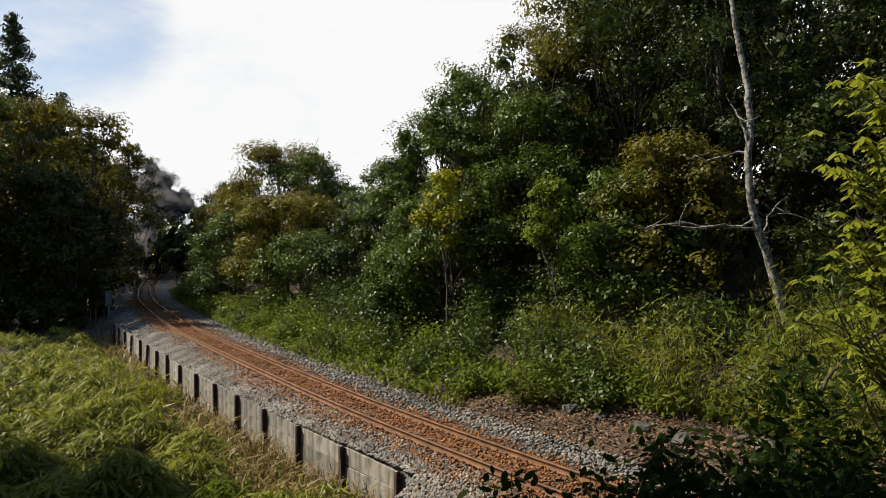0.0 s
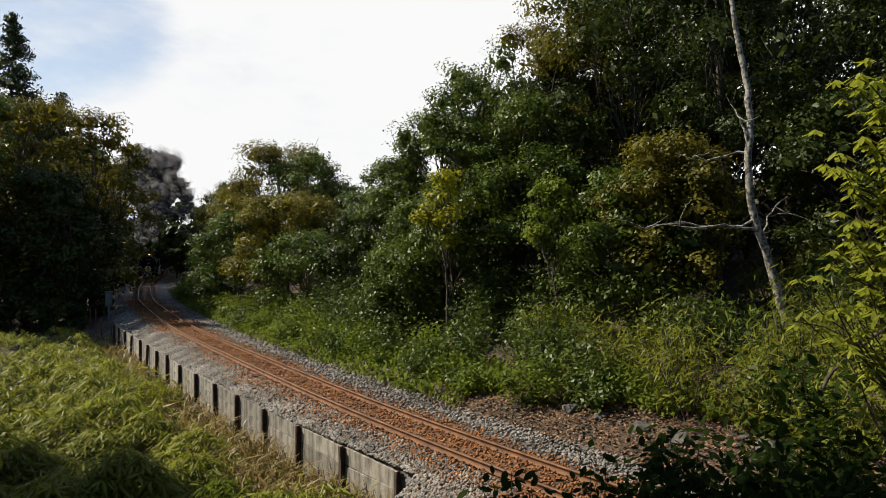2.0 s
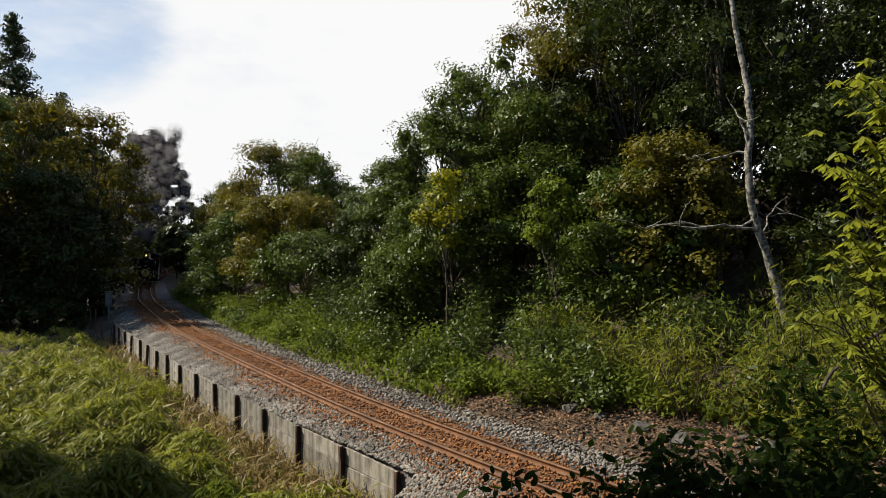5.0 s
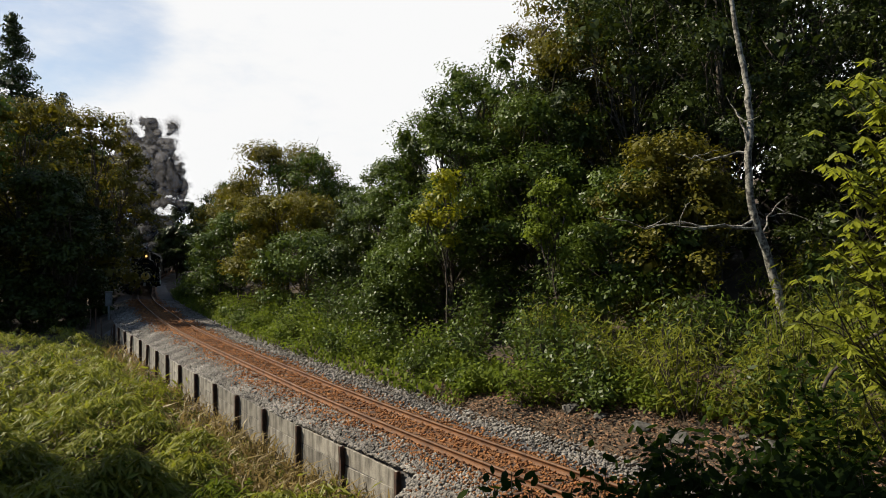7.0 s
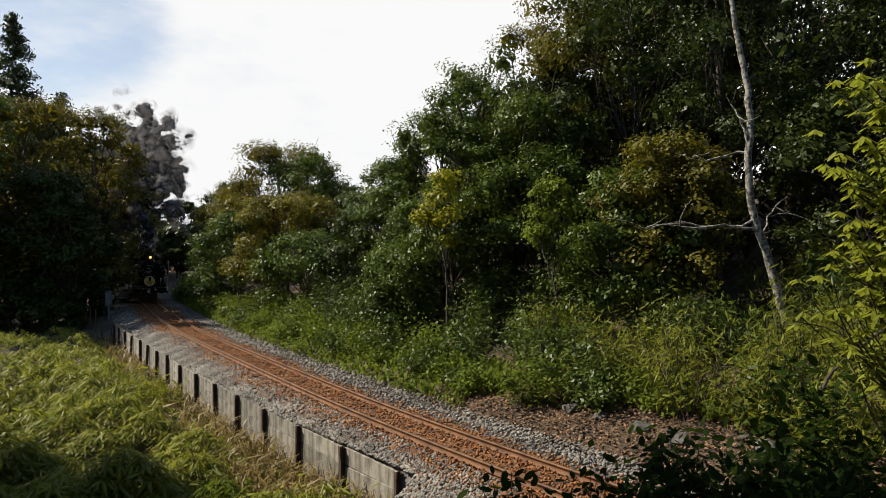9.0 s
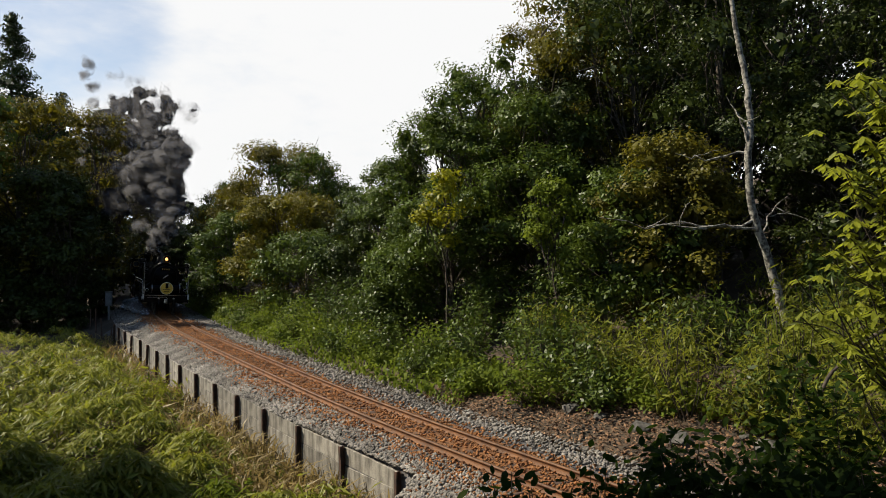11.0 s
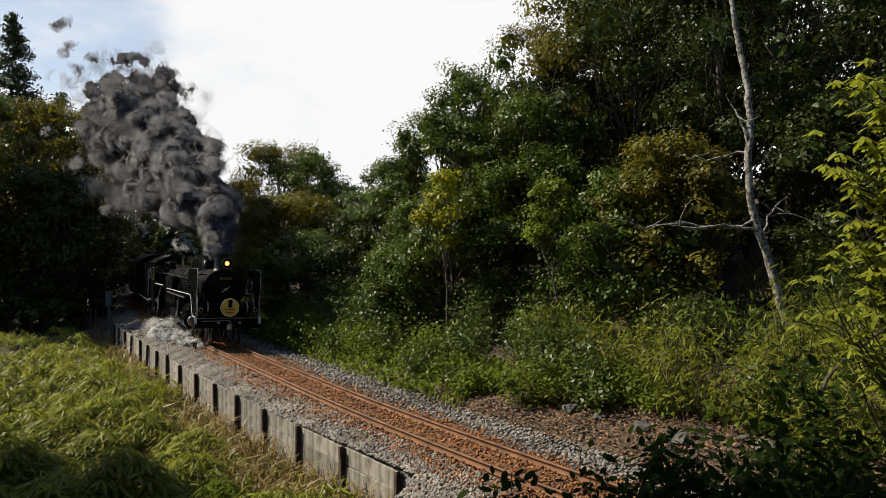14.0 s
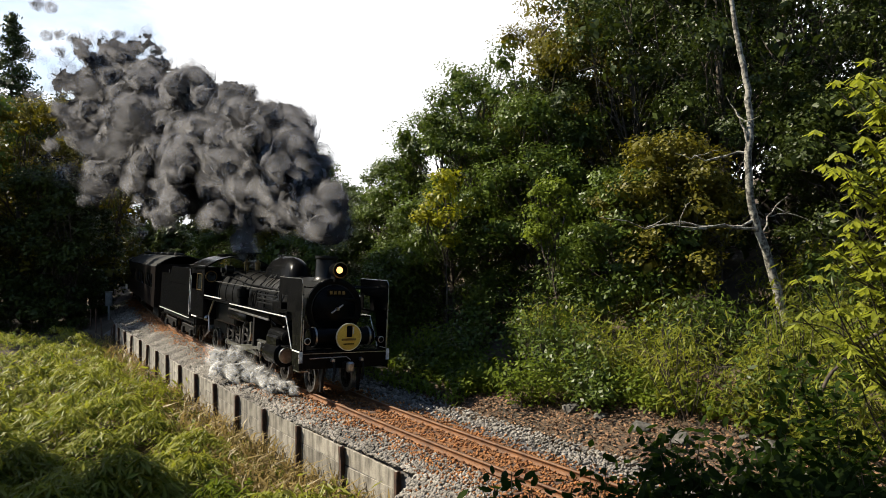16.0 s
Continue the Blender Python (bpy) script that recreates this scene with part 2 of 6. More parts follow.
def leaves(pos, face, size, rs, mat, name, width=0.5, fold=0.25, along=None, near=False):
    """A mesh of leaves: pos, the way each one faces, its length. near: rounded blades folded at the midrib."""
    n = len(pos)
    face = unit(face)
    a = along if along is not None else rs.normal(0, 1, (n, 3)) + np.array([0, 0, -0.35])
    a = unit(a - face * (a * face).sum(1, keepdims=True))
    b = np.cross(face, a)
    size = np.broadcast_to(np.asarray(size, float), (n,))[:, None]
    if near:
        v = np.empty((n, 8, 3), np.float32)
        for k, (u, w) in enumerate(((-0.5, 0), (-0.22, 0.42), (0.12, 0.46), (0.34, 0.25), (0.5, 0), (0.34, -0.25), (0.12, -0.46), (-0.22, -0.42))):
            v[:, k] = pos + a * size * u + b * size * width * w - face * size * (fold * width * abs(w) * 0.9 + 0.22 * max(0.0, u) ** 2 * 2)
        i = np.arange(n)[:, None] * 8
        f = np.concatenate([i + q for q in ([0, 1, 2], [0, 2, 3], [0, 3, 4], [0, 4, 5], [0, 5, 6], [0, 6, 7])], 1).reshape(-1, 3)
        return mesh_of(name, v.reshape(-1, 3), f, mat)
    v = np.empty((n, 4, 3), np.float32)
    v[:, 0] = pos - a * size * 0.5
    v[:, 2] = pos + a * size * 0.5 - face * size * 0.12
    v[:, 1] = pos + b * size * width * 0.5 - face * size * fold * width * 0.5 - a * size * 0.06
    v[:, 3] = pos - b * size * width * 0.5 - face * size * fold * width * 0.5 - a * size * 0.06
    i = np.arange(n)[:, None] * 4
    f = np.concatenate([i + [0, 1, 2], i + [0, 2, 3]], 1).reshape(-1, 3)
    return mesh_of(name, v.reshape(-1, 3), f, mat)


# ---- the line of the track: bends gently to the right as it nears ----
S_KNOT = np.array([-45, 0, 12, 24, 36, 48, 60, 75, 100, 140, 200.0])
H_KNOT = np.array([0.86, 0.9126, 0.9961, 1.0073, 1.0752, 1.0917, 1.1571, 1.1719, 1.2287, 1.2856, 1.33])
STEP = 0.25
TS = np.arange(-45, 200, STEP)
_ph = np.interp(TS, S_KNOT, H_KNOT)
_x = np.concatenate([[0], np.cumsum(-np.cos(_ph[:-1]) * STEP)])
_y = np.concatenate([[0], np.cumsum(np.sin(_ph[:-1]) * STEP)])
_zero = int(45 / STEP)
TX, TY, TH = _x - _x[_zero] + 2.945, _y - _y[_zero] + 11.457, _ph
CANT = 0.05


def on_track(s, d=0.0):
    """Plan place at s metres up the line and d metres to its far side."""
    h = np.interp(s, TS, TH)
    return np.interp(s, TS, TX) + d * np.sin(h), np.interp(s, TS, TY) + d * np.cos(h)


def rail_z(d):
    return -CANT * (np.asarray(d) + 0.566) / 1.132


def track_coord(x, y):
    """(s, d) of plan places."""
    x, y = np.atleast_1d(np.asarray(x, float)), np.atleast_1d(np.asarray(y, float))
    s, d = np.empty(len(x)), np.empty(len(x))
    cx, cy, ch, cs = TX[::4], TY[::4], TH[::4], TS[::4]
    for k in range(0, len(x), 4000):
        e = (x[k:k + 4000, None] - cx) ** 2 + (y[k:k + 4000, None] - cy) ** 2
        i = e.argmin(1)
        px, py = x[k:k + 4000] - cx[i], y[k:k + 4000] - cy[i]
        s[k:k + 4000] = cs[i] - px * np.cos(ch[i]) + py * np.sin(ch[i])
        d[k:k + 4000] = px * np.sin(ch[i]) + py * np.cos(ch[i])
    return s, d


def fence_d(s):
    return -np.interp(s, [3.0, 3.5, 4, 20, 28, 36, 40], [2.7, 1.75, 1.73, 2.36, 2.42, 2.9, 3.1])


def ramp01(v, a, b):
    t = np.clip((np.asarray(v, float) - a) / (b - a), 0, 1)
    return t * t * (3 - 2 * t)


def ground_z(x, y):
    x, y = np.atleast_1d(np.asarray(x, float)), np.atleast_1d(np.asarray(y, float))
    s, d = track_coord(x, y)
    far = np.interp(d, [0, 1.9, 2.6, 3.3, 10, 30, 60, 400], [-0.50, -0.60, -0.42, -0.10, 1.5, 6.5, 12, 25])
    fd = fence_d(s)
    walled = 1 - ramp01(s, 37.5, 41)
    drop = -0.95 * (1 - ramp01(d - fd, 0.15, 0.75)) * walled - (1 - walled) * 0.8 * ramp01(-d, 2.6, 5.5)
    near = -0.50 - 0.05 * ramp01(-d, 1.2, -fd) + drop + 5.0 * ramp01(-d, 22, 75)
    z = np.where(d > 0, far, near)
    r = np.hypot(x, y)
    bank = 3.5 * (1 - ramp01(r, 2.2, 8.5)) * ramp01(-d, 2.4, 4.6)
    z = z + bank
    bumps = 0.12 * (np.sin(x * 1.1 + np.sin(y * 0.7)) * np.cos(y * 0.9 + 0.4 * x)) * ramp01(np.abs(d), 3.2, 6)
    return z + bumps


def axis_steps(lo, hi, step, reach):
    mid = list(np.arange(lo, hi + step / 2, step))
    g, v, out_hi = step, hi, []
    while v < reach:
        g *= 1.35
        v += g
        out_hi.append(v)
    g, v, out_lo = step, lo, []
    while v > -reach:
        g *= 1.35
        v -= g
        out_lo.append(v)
    return np.array(out_lo[::-1] + mid + out_hi)


def build_ground():
    gx, gy = axis_steps(-46, 28, 0.7, 2500), axis_steps(-4, 72, 0.7, 2500)
    xx, yy = np.meshgrid(gx, gy)
    z = ground_z(xx.ravel(), yy.ravel())
    v = np.stack([xx.ravel(), yy.ravel(), z], 1)
    i = np.arange(len(v)).reshape(xx.shape)
    f = np.stack([i[:-1, :-1], i[:-1, 1:], i[1:, 1:], i[1:, :-1]], 2).reshape(-1, 4)
    ob = new("ground", mesh_of("ground", v, f, EARTH, True))
    tagged(ob, "dark woodland earth under leaf litter and weeds", "ground", kind="structure")


build_ground()


# ---- track ----
def sweep(name, profile, s0, s1, step, d, mat, parent, label=""):
    """A (across, up) profile carried along the track at d."""
    ss = np.arange(s0, s1, step)
    v, n = [], len(profile)
    for a, b in profile:
        x, y = on_track(ss, d + a)
        v.append(np.stack([x, y, np.broadcast_to(rail_z(d) + b, x.shape)], 1))
    v = np.stack(v, 1).reshape(-1, 3)
    i = np.arange(len(v)).reshape(-1, n)
    f = np.stack([i[:-1], np.roll(i[:-1], -1, 1), np.roll(i[1:], -1, 1), i[1:]], 2).reshape(-1, 4)
    return part(name, mesh_of(name, v, f, mat), None, parent, label)


def build_track():
    line = new("railway_track", None)
    tagged(line, "single railway track with rusty rails on old sleepers", "railway track", kind="structure")
    web = [(-0.061, -0.150), (-0.061, -0.137), (-0.012, -0.118), (-0.010, -0.045), (-0.033, -0.032), (-0.033, -0.005), (0.033, -0.005), (0.033, -0.032), (0.010, -0.045), (0.012, -0.118), (0.061, -0.137), (0.061, -0.150)]
    head = [(-0.031, -0.006), (-0.029, -0.001), (0.0, 0.0), (0.029, -0.001), (0.031, -0.006)]
    for d in (-0.566, 0.566):
        r = sweep("rail", web, -40, 190, 0.5, d, RAIL, line, "rust-brown steel rail")
        sweep("rail_head", head, -40, 190, 0.5, d, RAIL_TOP, r, "worn paler running surface")
    me = bpy.data.meshes.new("sleeper")
    bm = box(-1.03, 1.03, -0.105, 0.105, -0.30, -0.158, 0.012)
    bm.to_mesh(me)
    bm.free()
    me.materials.append(SLEEPER)
    rs = np.random.RandomState(5)
    tilt = math.degrees(math.atan(CANT / 1.132))
    chair = bpy.data.meshes.new("rail_chair")
    bm = bmesh.new()
    for d in (-0.566, 0.566):
        add_box(bm, d - 0.13, d + 0.13, -0.08, 0.08, -0.157, -0.143)
        for e in (-0.085, 0.085):
            add_box(bm, d + e - 0.02, d + e + 0.02, -0.03, 0.03, -0.143, -0.105)
    bm.to_mesh(chair)
    bm.free()
    chair.materials.append(RAIL)
    for k in range(220):
        s = -14 + k * 0.62 + rs.normal(0, 0.012)
        x, y = on_track(s)
        h = float(np.interp(s, TS, TH))
        ob = new("sleeper", me)
        ob.parent = line
        ob.matrix_basis = pose(x, y, -CANT / 2, 0, tilt, 0 - math.degrees(h) + 90 + rs.normal(0, 0.5))
        if k < 75:
            c = new("rail_chair", chair)
            c.parent = ob
    # the stony bed below and its stones
    ss = np.arange(-40, 190, 0.5)
    prof = [(-3.6, -1.2), (-2.15, -0.42), (-1.5, -0.235), (-0.7, -0.19), (0, -0.20), (0.7, -0.235), (1.5, -0.29), (2.2, -0.38), (2.9, -0.60)]
    rows = []
    for a, b in prof:
        dd = np.full(len(ss), a)
        if a < -1.2:
            dd = np.maximum(dd, fence_d(ss) + 0.05) if a > -3 else np.where(ss < 39, fence_d(ss) + 0.03, a)
        x, y = on_track(ss, dd)
        rows.append(np.stack([x, y, np.full(len(ss), b)], 1))
    v = np.stack(rows, 1).reshape(-1, 3)
    i = np.arange(len(v)).reshape(-1, len(prof))
    f = np.stack([i[:-1, :-1], i[1:, :-1], i[1:, 1:], i[:-1, 1:]], 2).reshape(-1, 4)
    tagged(new("ballast_bed", mesh_of("ballast_bed", v, f, BED, True)), "grey crushed stone bed of the railway", "ballast", kind="structure")
    # rust-stained middle of the bed, just above it
    rs2 = np.random.RandomState(6)
    rows = []
    for k, (a, b) in enumerate([(-1.15, -0.206), (-0.7, -0.181), (0, -0.191), (0.7, -0.226), (1.2, -0.257)]):
        wob = 0.10 * rs2.normal(0, 1, len(ss)) if k in (0, 4) else 0
        x, y = on_track(ss, np.full(len(ss), a) + wob)
        rows.append(np.stack([x, y, np.full(len(ss), b)], 1))
    v = np.stack(rows, 1).reshape(-1, 3)
    i = np.arange(len(v)).reshape(-1, 5)
    f = np.stack([i[:-1, :-1], i[1:, :-1], i[1:, 1:], i[:-1, 1:]], 2).reshape(-1, 4)
    tagged(new("rusty_bed", mesh_of("rusty_bed", v, f, RUST_BED, True)), "rust-brown fine stone between and beside the rails", "ballast", kind="structure")


build_track()


def stones(name, n, lo, hi, mat, label, seed, keep, size=(0.036, 0.064), s0=-6.0, s1=56.0, power=1.7):
    """Loose angular ballast stones between two offsets from the centre line."""
    rs = np.random.RandomState(seed)
    s = s0 + (s1 - s0) * rs.rand(n) ** power
    d = lo + (hi - lo) * rs.rand(n)
    ok = keep(s, d, rs)
    s, d = s[ok], d[ok]
    n = len(s)
    x, y = on_track(s, d)
    zz = np.interp(d, [-2.9, -2.15, -1.5, -0.7, 0, 0.7, 1.5, 2.2, 2.8], [-0.44, -0.40, -0.185, -0.155, -0.19, -0.20, -0.235, -0.36, -0.36])
    c = np.stack([x, y, zz + rs.rand(n) * 0.035], 1)
    base = np.array([[1, 0, 0], [-1, 0, 0], [0, 1, 0], [0, -1, 0], [0, 0, 1], [0, 0, -1.0]])
    tri = np.array([[0, 2, 4], [2, 1, 4], [1, 3, 4], [3, 0, 4], [2, 0, 5], [1, 2, 5], [3, 1, 5], [0, 3, 5]])
    r = size[0] + (size[1] - size[0]) * rs.rand(n)
    r = r * (1 + 0.012 * np.clip(np.hypot(x, y) - 14, 0, 60))
    v = base[None] * (0.65 + 0.7 * rs.rand(n, 6, 1)) + rs.normal(0, 0.25, (n, 6, 3))
    a = rs.rand(n) * math.tau
    rot = np.zeros((n, 3, 3))
    rot[:, 0, 0] = rot[:, 1, 1] = np.cos(a)
    rot[:, 0, 1], rot[:, 1, 0], rot[:, 2, 2] = -np.sin(a), np.sin(a), 0.8
    v = np.einsum("nij,nkj->nki", rot, v) * r[:, None, None] + c[:, None]
    f = (np.arange(n)[:, None, None] * 6 + tri[None]).reshape(-1, 3)
    tagged(new(name, mesh_of(name, v.reshape(-1, 3), f, mat)), label, "ballast", kind="stuff")


def rusty(s, d):
    return np.clip(2.3 - 1.3 * np.abs(d + 0.10) + 0.3 * np.sin(s * 0.8) * np.cos(s * 0.31 + d), 0.03, 1)


stones("ballast_stones", 34000, -2.9, 2.8, STONE, "loose grey crushed ballast stones", 3, lambda s, d, rs: (rs.rand(len(s)) > rusty(s, d)) & (d > fence_d(s) + 0.06), (0.030, 0.056))
stones("rusty_ballast_stones", 26000, -1.7, 1.8, RUST_STONE, "rust-orange stained ballast stones around the rails", 4, lambda s, d, rs: rs.rand(len(s)) < rusty(s, d), (0.022, 0.042))

stones("ballast_stones", 26000, -2.3, -0.75, STONE, "loose grey crushed ballast stones", 5, lambda s, d, rs: (rs.rand(len(s)) > 0.8 * rusty(s, d)) & (d > fence_d(s) + 0.06), (0.028, 0.050), 1.5, 30.0, 1.4)
stones("rusty_ballast_stones", 6000, -2.2, -0.8, RUST_STONE, "rust-orange stained ballast stones around the rails", 6, lambda s, d, rs: (rs.rand(len(s)) < np.where(s < 4, 0.5, 0.7 * rusty(s, d))) & (d > fence_d(s) + 0.12), (0.022, 0.042), 1.5, 22.0, 1.5)


# ---- plank fence that holds the ballast ----
def build_fence():
    fence = new("plank_fence", None)
    tagged(fence, "weathered concrete plank wall between rusted steel posts", "retaining fence", kind="structure")
    post = bpy.data.meshes.new("post")
    bm = bmesh.new()
    add_box(bm, -0.05, 0.05, -0.008, 0.008, -1.25, 0.03)
    add_box(bm, -0.042, 0.042, -0.106, -0.092, -1.25, 0.03)
    add_box(bm, -0.008, 0.008, -0.094, 0.0, -1.25, 0.03)
    bm.to_mesh(post)
    bm.free()
    post.materials.append(POST)
    marks = [4.0 + 2.2 * k for k in range(16)]
    rs = np.random.RandomState(8)
    tops = [-0.3] * 9 + [-0.3 - 0.01 * k for k in range(7)]
    pts = [np.array(on_track(s, fence_d(s))) for s in marks]
    for k, p in enumerate(pts):
        q = pts[min(k + 1, len(pts) - 1)] - pts[max(k - 1, 0)]
        ang = math.degrees(math.atan2(q[1], q[0]))
        ob = new("post", post)
        ob.parent = fence
        ob.matrix_basis = pose(p[0], p[1], tops[k] + (0.1 if k == 8 else 0.0), rs.normal(0, 1.2), rs.normal(0, 1.2), ang + 180)
        if k + 1 == len(pts):
            break
        e = pts[k + 1] - p
        ln = float(np.linalg.norm(e))
        ang = math.atan2(e[1], e[0])
        mid = (p + pts[k + 1]) / 2
        for row in range(3):
            bm = box(-ln / 2 + 0.012, ln / 2 - 0.012, -0.03, 0.03, -0.375, 0.0, 0.006)
            m = Matrix.Translation((mid[0], mid[1], (tops[k] + tops[k + 1]) / 2 - 0.02 - row * 0.385)) @ Matrix.Rotation(ang, 4, "Z") @ pose(0, -0.055 + rs.normal(0, 0.003), 0, rs.normal(0, 0.4), rs.normal(0, 0.35), 0)
            part("plank", bm, CONCRETE, fence, at=m)


build_fence()


# ---- woods ----
def crown_clumps(rs, n, rad, z0, z1, lean=(0, 0)):
    """Clump centres that fill an egg-shaped crown unevenly, more towards its skin."""
    out = []
    for _ in range(n):
        u = rs.rand() ** 0.8
        z = z0 + (z1 - z0) * u
        w = math.sqrt(max(0.05, 1 - abs(2 * u - 0.85) ** 2.2 / 1.6))
        r = rad * w * (0.45 + 0.6 * rs.rand() ** 0.6)
        a = rs.rand() * math.tau
        out.append((lean[0] * u + r * math.cos(a), lean[1] * u + r * math.sin(a), z))
    return np.array(out)


def make_tree(x, y, height, rad, mat, label, seed, n_clump=46, n_leaf=15000, leaf=0.17, low=0.18, bark=None, lean=(0, 0), category="tree", trunk_r=None, group=""):
    """A broadleaf tree: trunk, limbs to every clump, and a ragged crown of leaves."""
    rs = np.random.RandomState(seed)
    z = float(ground_z(x, y)[0]) - 0.1
    tree = new("tree", None)
    tree.matrix_basis = pose(x, y, z)
    tagged(tree, label, category, group)
    sticks = Sticks(4)
    r0 = trunk_r or 0.022 * height
    top = np.array([lean[0], lean[1], height * 0.86])
    pts = bent((0, 0, 0), top, rs, 9, 0.05)
    sticks.limb(pts, np.linspace(r0, r0 * 0.12, 9))
    c = crown_clumps(rs, n_clump, rad, height * low, height * 0.96, lean)
    c[0] = top + np.array([0, 0, height * 0.02])
    per = np.full(n_clump, n_leaf // n_clump)
    pos, face, grow = [], [], []
    for k, q in enumerate(c):
        f = min(0.9, max(0.12, q[2] / height * 0.75 - 0.08 + rs.rand() * 0.1))
        base = pts[int(f * 8)]
        limb = bent(base, q, rs, 5, 0.14)
        rr = r0 * 0.20 * (1 - 0.6 * f)
        sticks.limb(limb, np.linspace(rr, 0.012, 5))
        size = rad * (0.17 + 0.19 * rs.rand()) + 0.22
        for _ in range(1):
            tip = q + rs.normal(0, 1, 3) * size * 0.45
            sticks.limb(bent(limb[3], tip, rs, 3, 0.2), np.linspace(0.025, 0.006, 3) * (1 + height / 20))
        m = per[k]
        # leaves lie in sprays on the skin of a clump, looking outwards and up; the clump's middle is filled with shaded leaves
        bumps = unit(rs.normal(0, 1, (16, 3)) + np.array([0, 0, 0.45]))
        pick = rs.randint(16, size=m)
        dirs = unit(bumps[pick] + rs.normal(0, 0.27, (m, 3)))
        lump = np.exp(((dirs * bumps[pick]).sum(1) - 1) / 0.10)
        rr = size * (0.58 + 0.62 * lump) * (1 - 0.40 * rs.rand(m) ** 2.5)
        p = q + dirs * rr[:, None] * np.array([1.05, 1.05, 0.68]) + rs.normal(0, 0.04, (m, 3))
        pos.append(p)
        face.append(dirs * 0.8 + np.array([0, 0, 0.45]) + rs.normal(0, 0.36, (m, 3)))
        grow.append(np.ones(m))
        m = max(8, m // 12)
        dirs = unit(rs.normal(0, 1, (m, 3)))
        pos.append(q + dirs * size * 0.62 * rs.rand(m, 1) ** 0.5 * np.array([1.0, 1.0, 0.6]))
        face.append(dirs + rs.normal(0, 0.5, (m, 3)))
        grow.append(np.full(m, min(3.0, max(1.6, 0.42 * size / leaf))))
    pos, face, grow = np.concatenate(pos), np.concatenate(face), np.concatenate(grow)
    keep = pos[:, 2] > 0.25
    part("trunk", sticks.mesh("trunk", bark or BARK), None, tree)
    part("crown", leaves(pos[keep], face[keep], leaf * grow[keep] * (0.7 + 0.6 * rs.rand(keep.sum())), rs, mat, "crown", 0.56), None, tree)
    return tree


def make_cedar(x, y, height, rad, seed, n_leaf=9000):
    rs = np.random.RandomState(seed)
    z = float(ground_z(x, y)[0]) - 0.1
    tree = new("cedar_tree", None)
    tree.matrix_basis = pose(x, y, z)
    tagged(tree, "tall dark green cedar with a pointed top", "tree", "cedars beyond the track")
    sticks = Sticks(6)
    sticks.limb(bent((0, 0, 0), (0, 0, height), rs, 8, 0.01), np.linspace(0.35, 0.02, 8))
    pos, face = [], []
    n_br = 230
    for k in range(n_br):
        u = (k + rs.rand()) / n_br
        h = height * (0.12 + 0.87 * u)
        ln = rad * (1 - u) ** 0.80 * (0.65 + 0.5 * rs.rand()) + 0.25
        a = rs.rand() * math.tau
        tip = np.array([math.cos(a) * ln, math.sin(a) * ln, h - ln * 0.15 + 0.3])
        line = bent((0, 0, h), tip, rs, 5, 0.06)
        sticks.limb(line, np.linspace(0.05, 0.01, 5))
        m = int(n_leaf / n_br * (0.35 + 1.3 * (1 - u)))
        t = rs.rand(m) ** 0.6
        p = line[0] + (tip - line[0]) * t[:, None] + rs.normal(0, 1, (m, 3)) * np.array([0.28, 0.28, 0.2]) * (0.5 + ln * 0.25)
        pos.append(p)
        face.append(rs.normal(0, 0.6, (m, 3)) + np.array([math.cos(a) * 0.6, math.sin(a) * 0.6, 0.7]))
    part("trunk", sticks.mesh("trunk", BARK), None, tree)
    pos, face = np.concatenate(pos), np.concatenate(face)
    part("crown", leaves(pos, face, 0.36 * (0.6 + 0.7 * rs.rand(len(pos))), rs, L_CEDAR, "crown", 0.4), None, tree)


OAK = "dense dark green evergreen oak with glossy leaves"
OLIVE = "broadleaf tree with olive and yellowing autumn leaves"
AMBER = "broadleaf tree turning amber brown in autumn"
DEEP = "dark green broadleaf tree, the deep wood's shade in its leaf colour"

# woods across the grass, on the shady side of the line: x, y, height, radius
for k, (x, y, h, r, kind) in enumerate([
    (-30.3, 50.0, 16.4, 4.6, 1), (-34.8, 47.5, 15.6, 4.8, 1), (-27.9, 54.5, 15.9, 4.3, 1), (-37.5, 53.0, 19.0, 4.8, 2),
    (-32.4, 60.0, 16.0, 3.3, 0), (-36.0, 61.0, 18.0, 4.5, 0), (-41.0, 50.0, 17.0, 5.0, 0), (-35.8, 67.5, 16.0, 3.5, 0),
    (-39.6, 76.0, 17.0, 4.9, 3), (-44.2, 84.0, 17.0, 4.6, 3), (-31.8, 44.0, 11.5, 3.6, 3), (-27.2, 47.0, 11.0, 3.0, 3),
    (-37.0, 43.5, 9.0, 3.8, 3), (-27.0, 51.5, 9.5, 2.2, 3), (-25.2, 46.4, 10.0, 2.1, 3), (-49.5, 95.0, 18.0, 4.6, 3), (-43.0, 66.0, 20.0, 5.0, 3)]):
    mat, label = ((L_OAK, OAK), (L_OLIVE, OLIVE), (L_AMBER, AMBER), (L_DARK, DEEP))[kind]
    make_tree(x, y, h, r, mat, label, 100 + k, 48, 11000, 0.25, 0.08, group="trees beyond the grass")
make_cedar(-38.2, 61.0, 26.6, 6.2, 31, 26000)
make_cedar(-35.2, 63.5, 20.0, 5.4, 32, 15000)
make_tree(-27.6, 56.0, 14.6, 1.9, L_OLIVE, OLIVE, 118, 16, 2600, 0.26, 0.62, lean=(2.1, 0), group="trees beyond the grass")
make_cedar(-43.5, 63.0, 23.0, 5.0, 33, 12000)
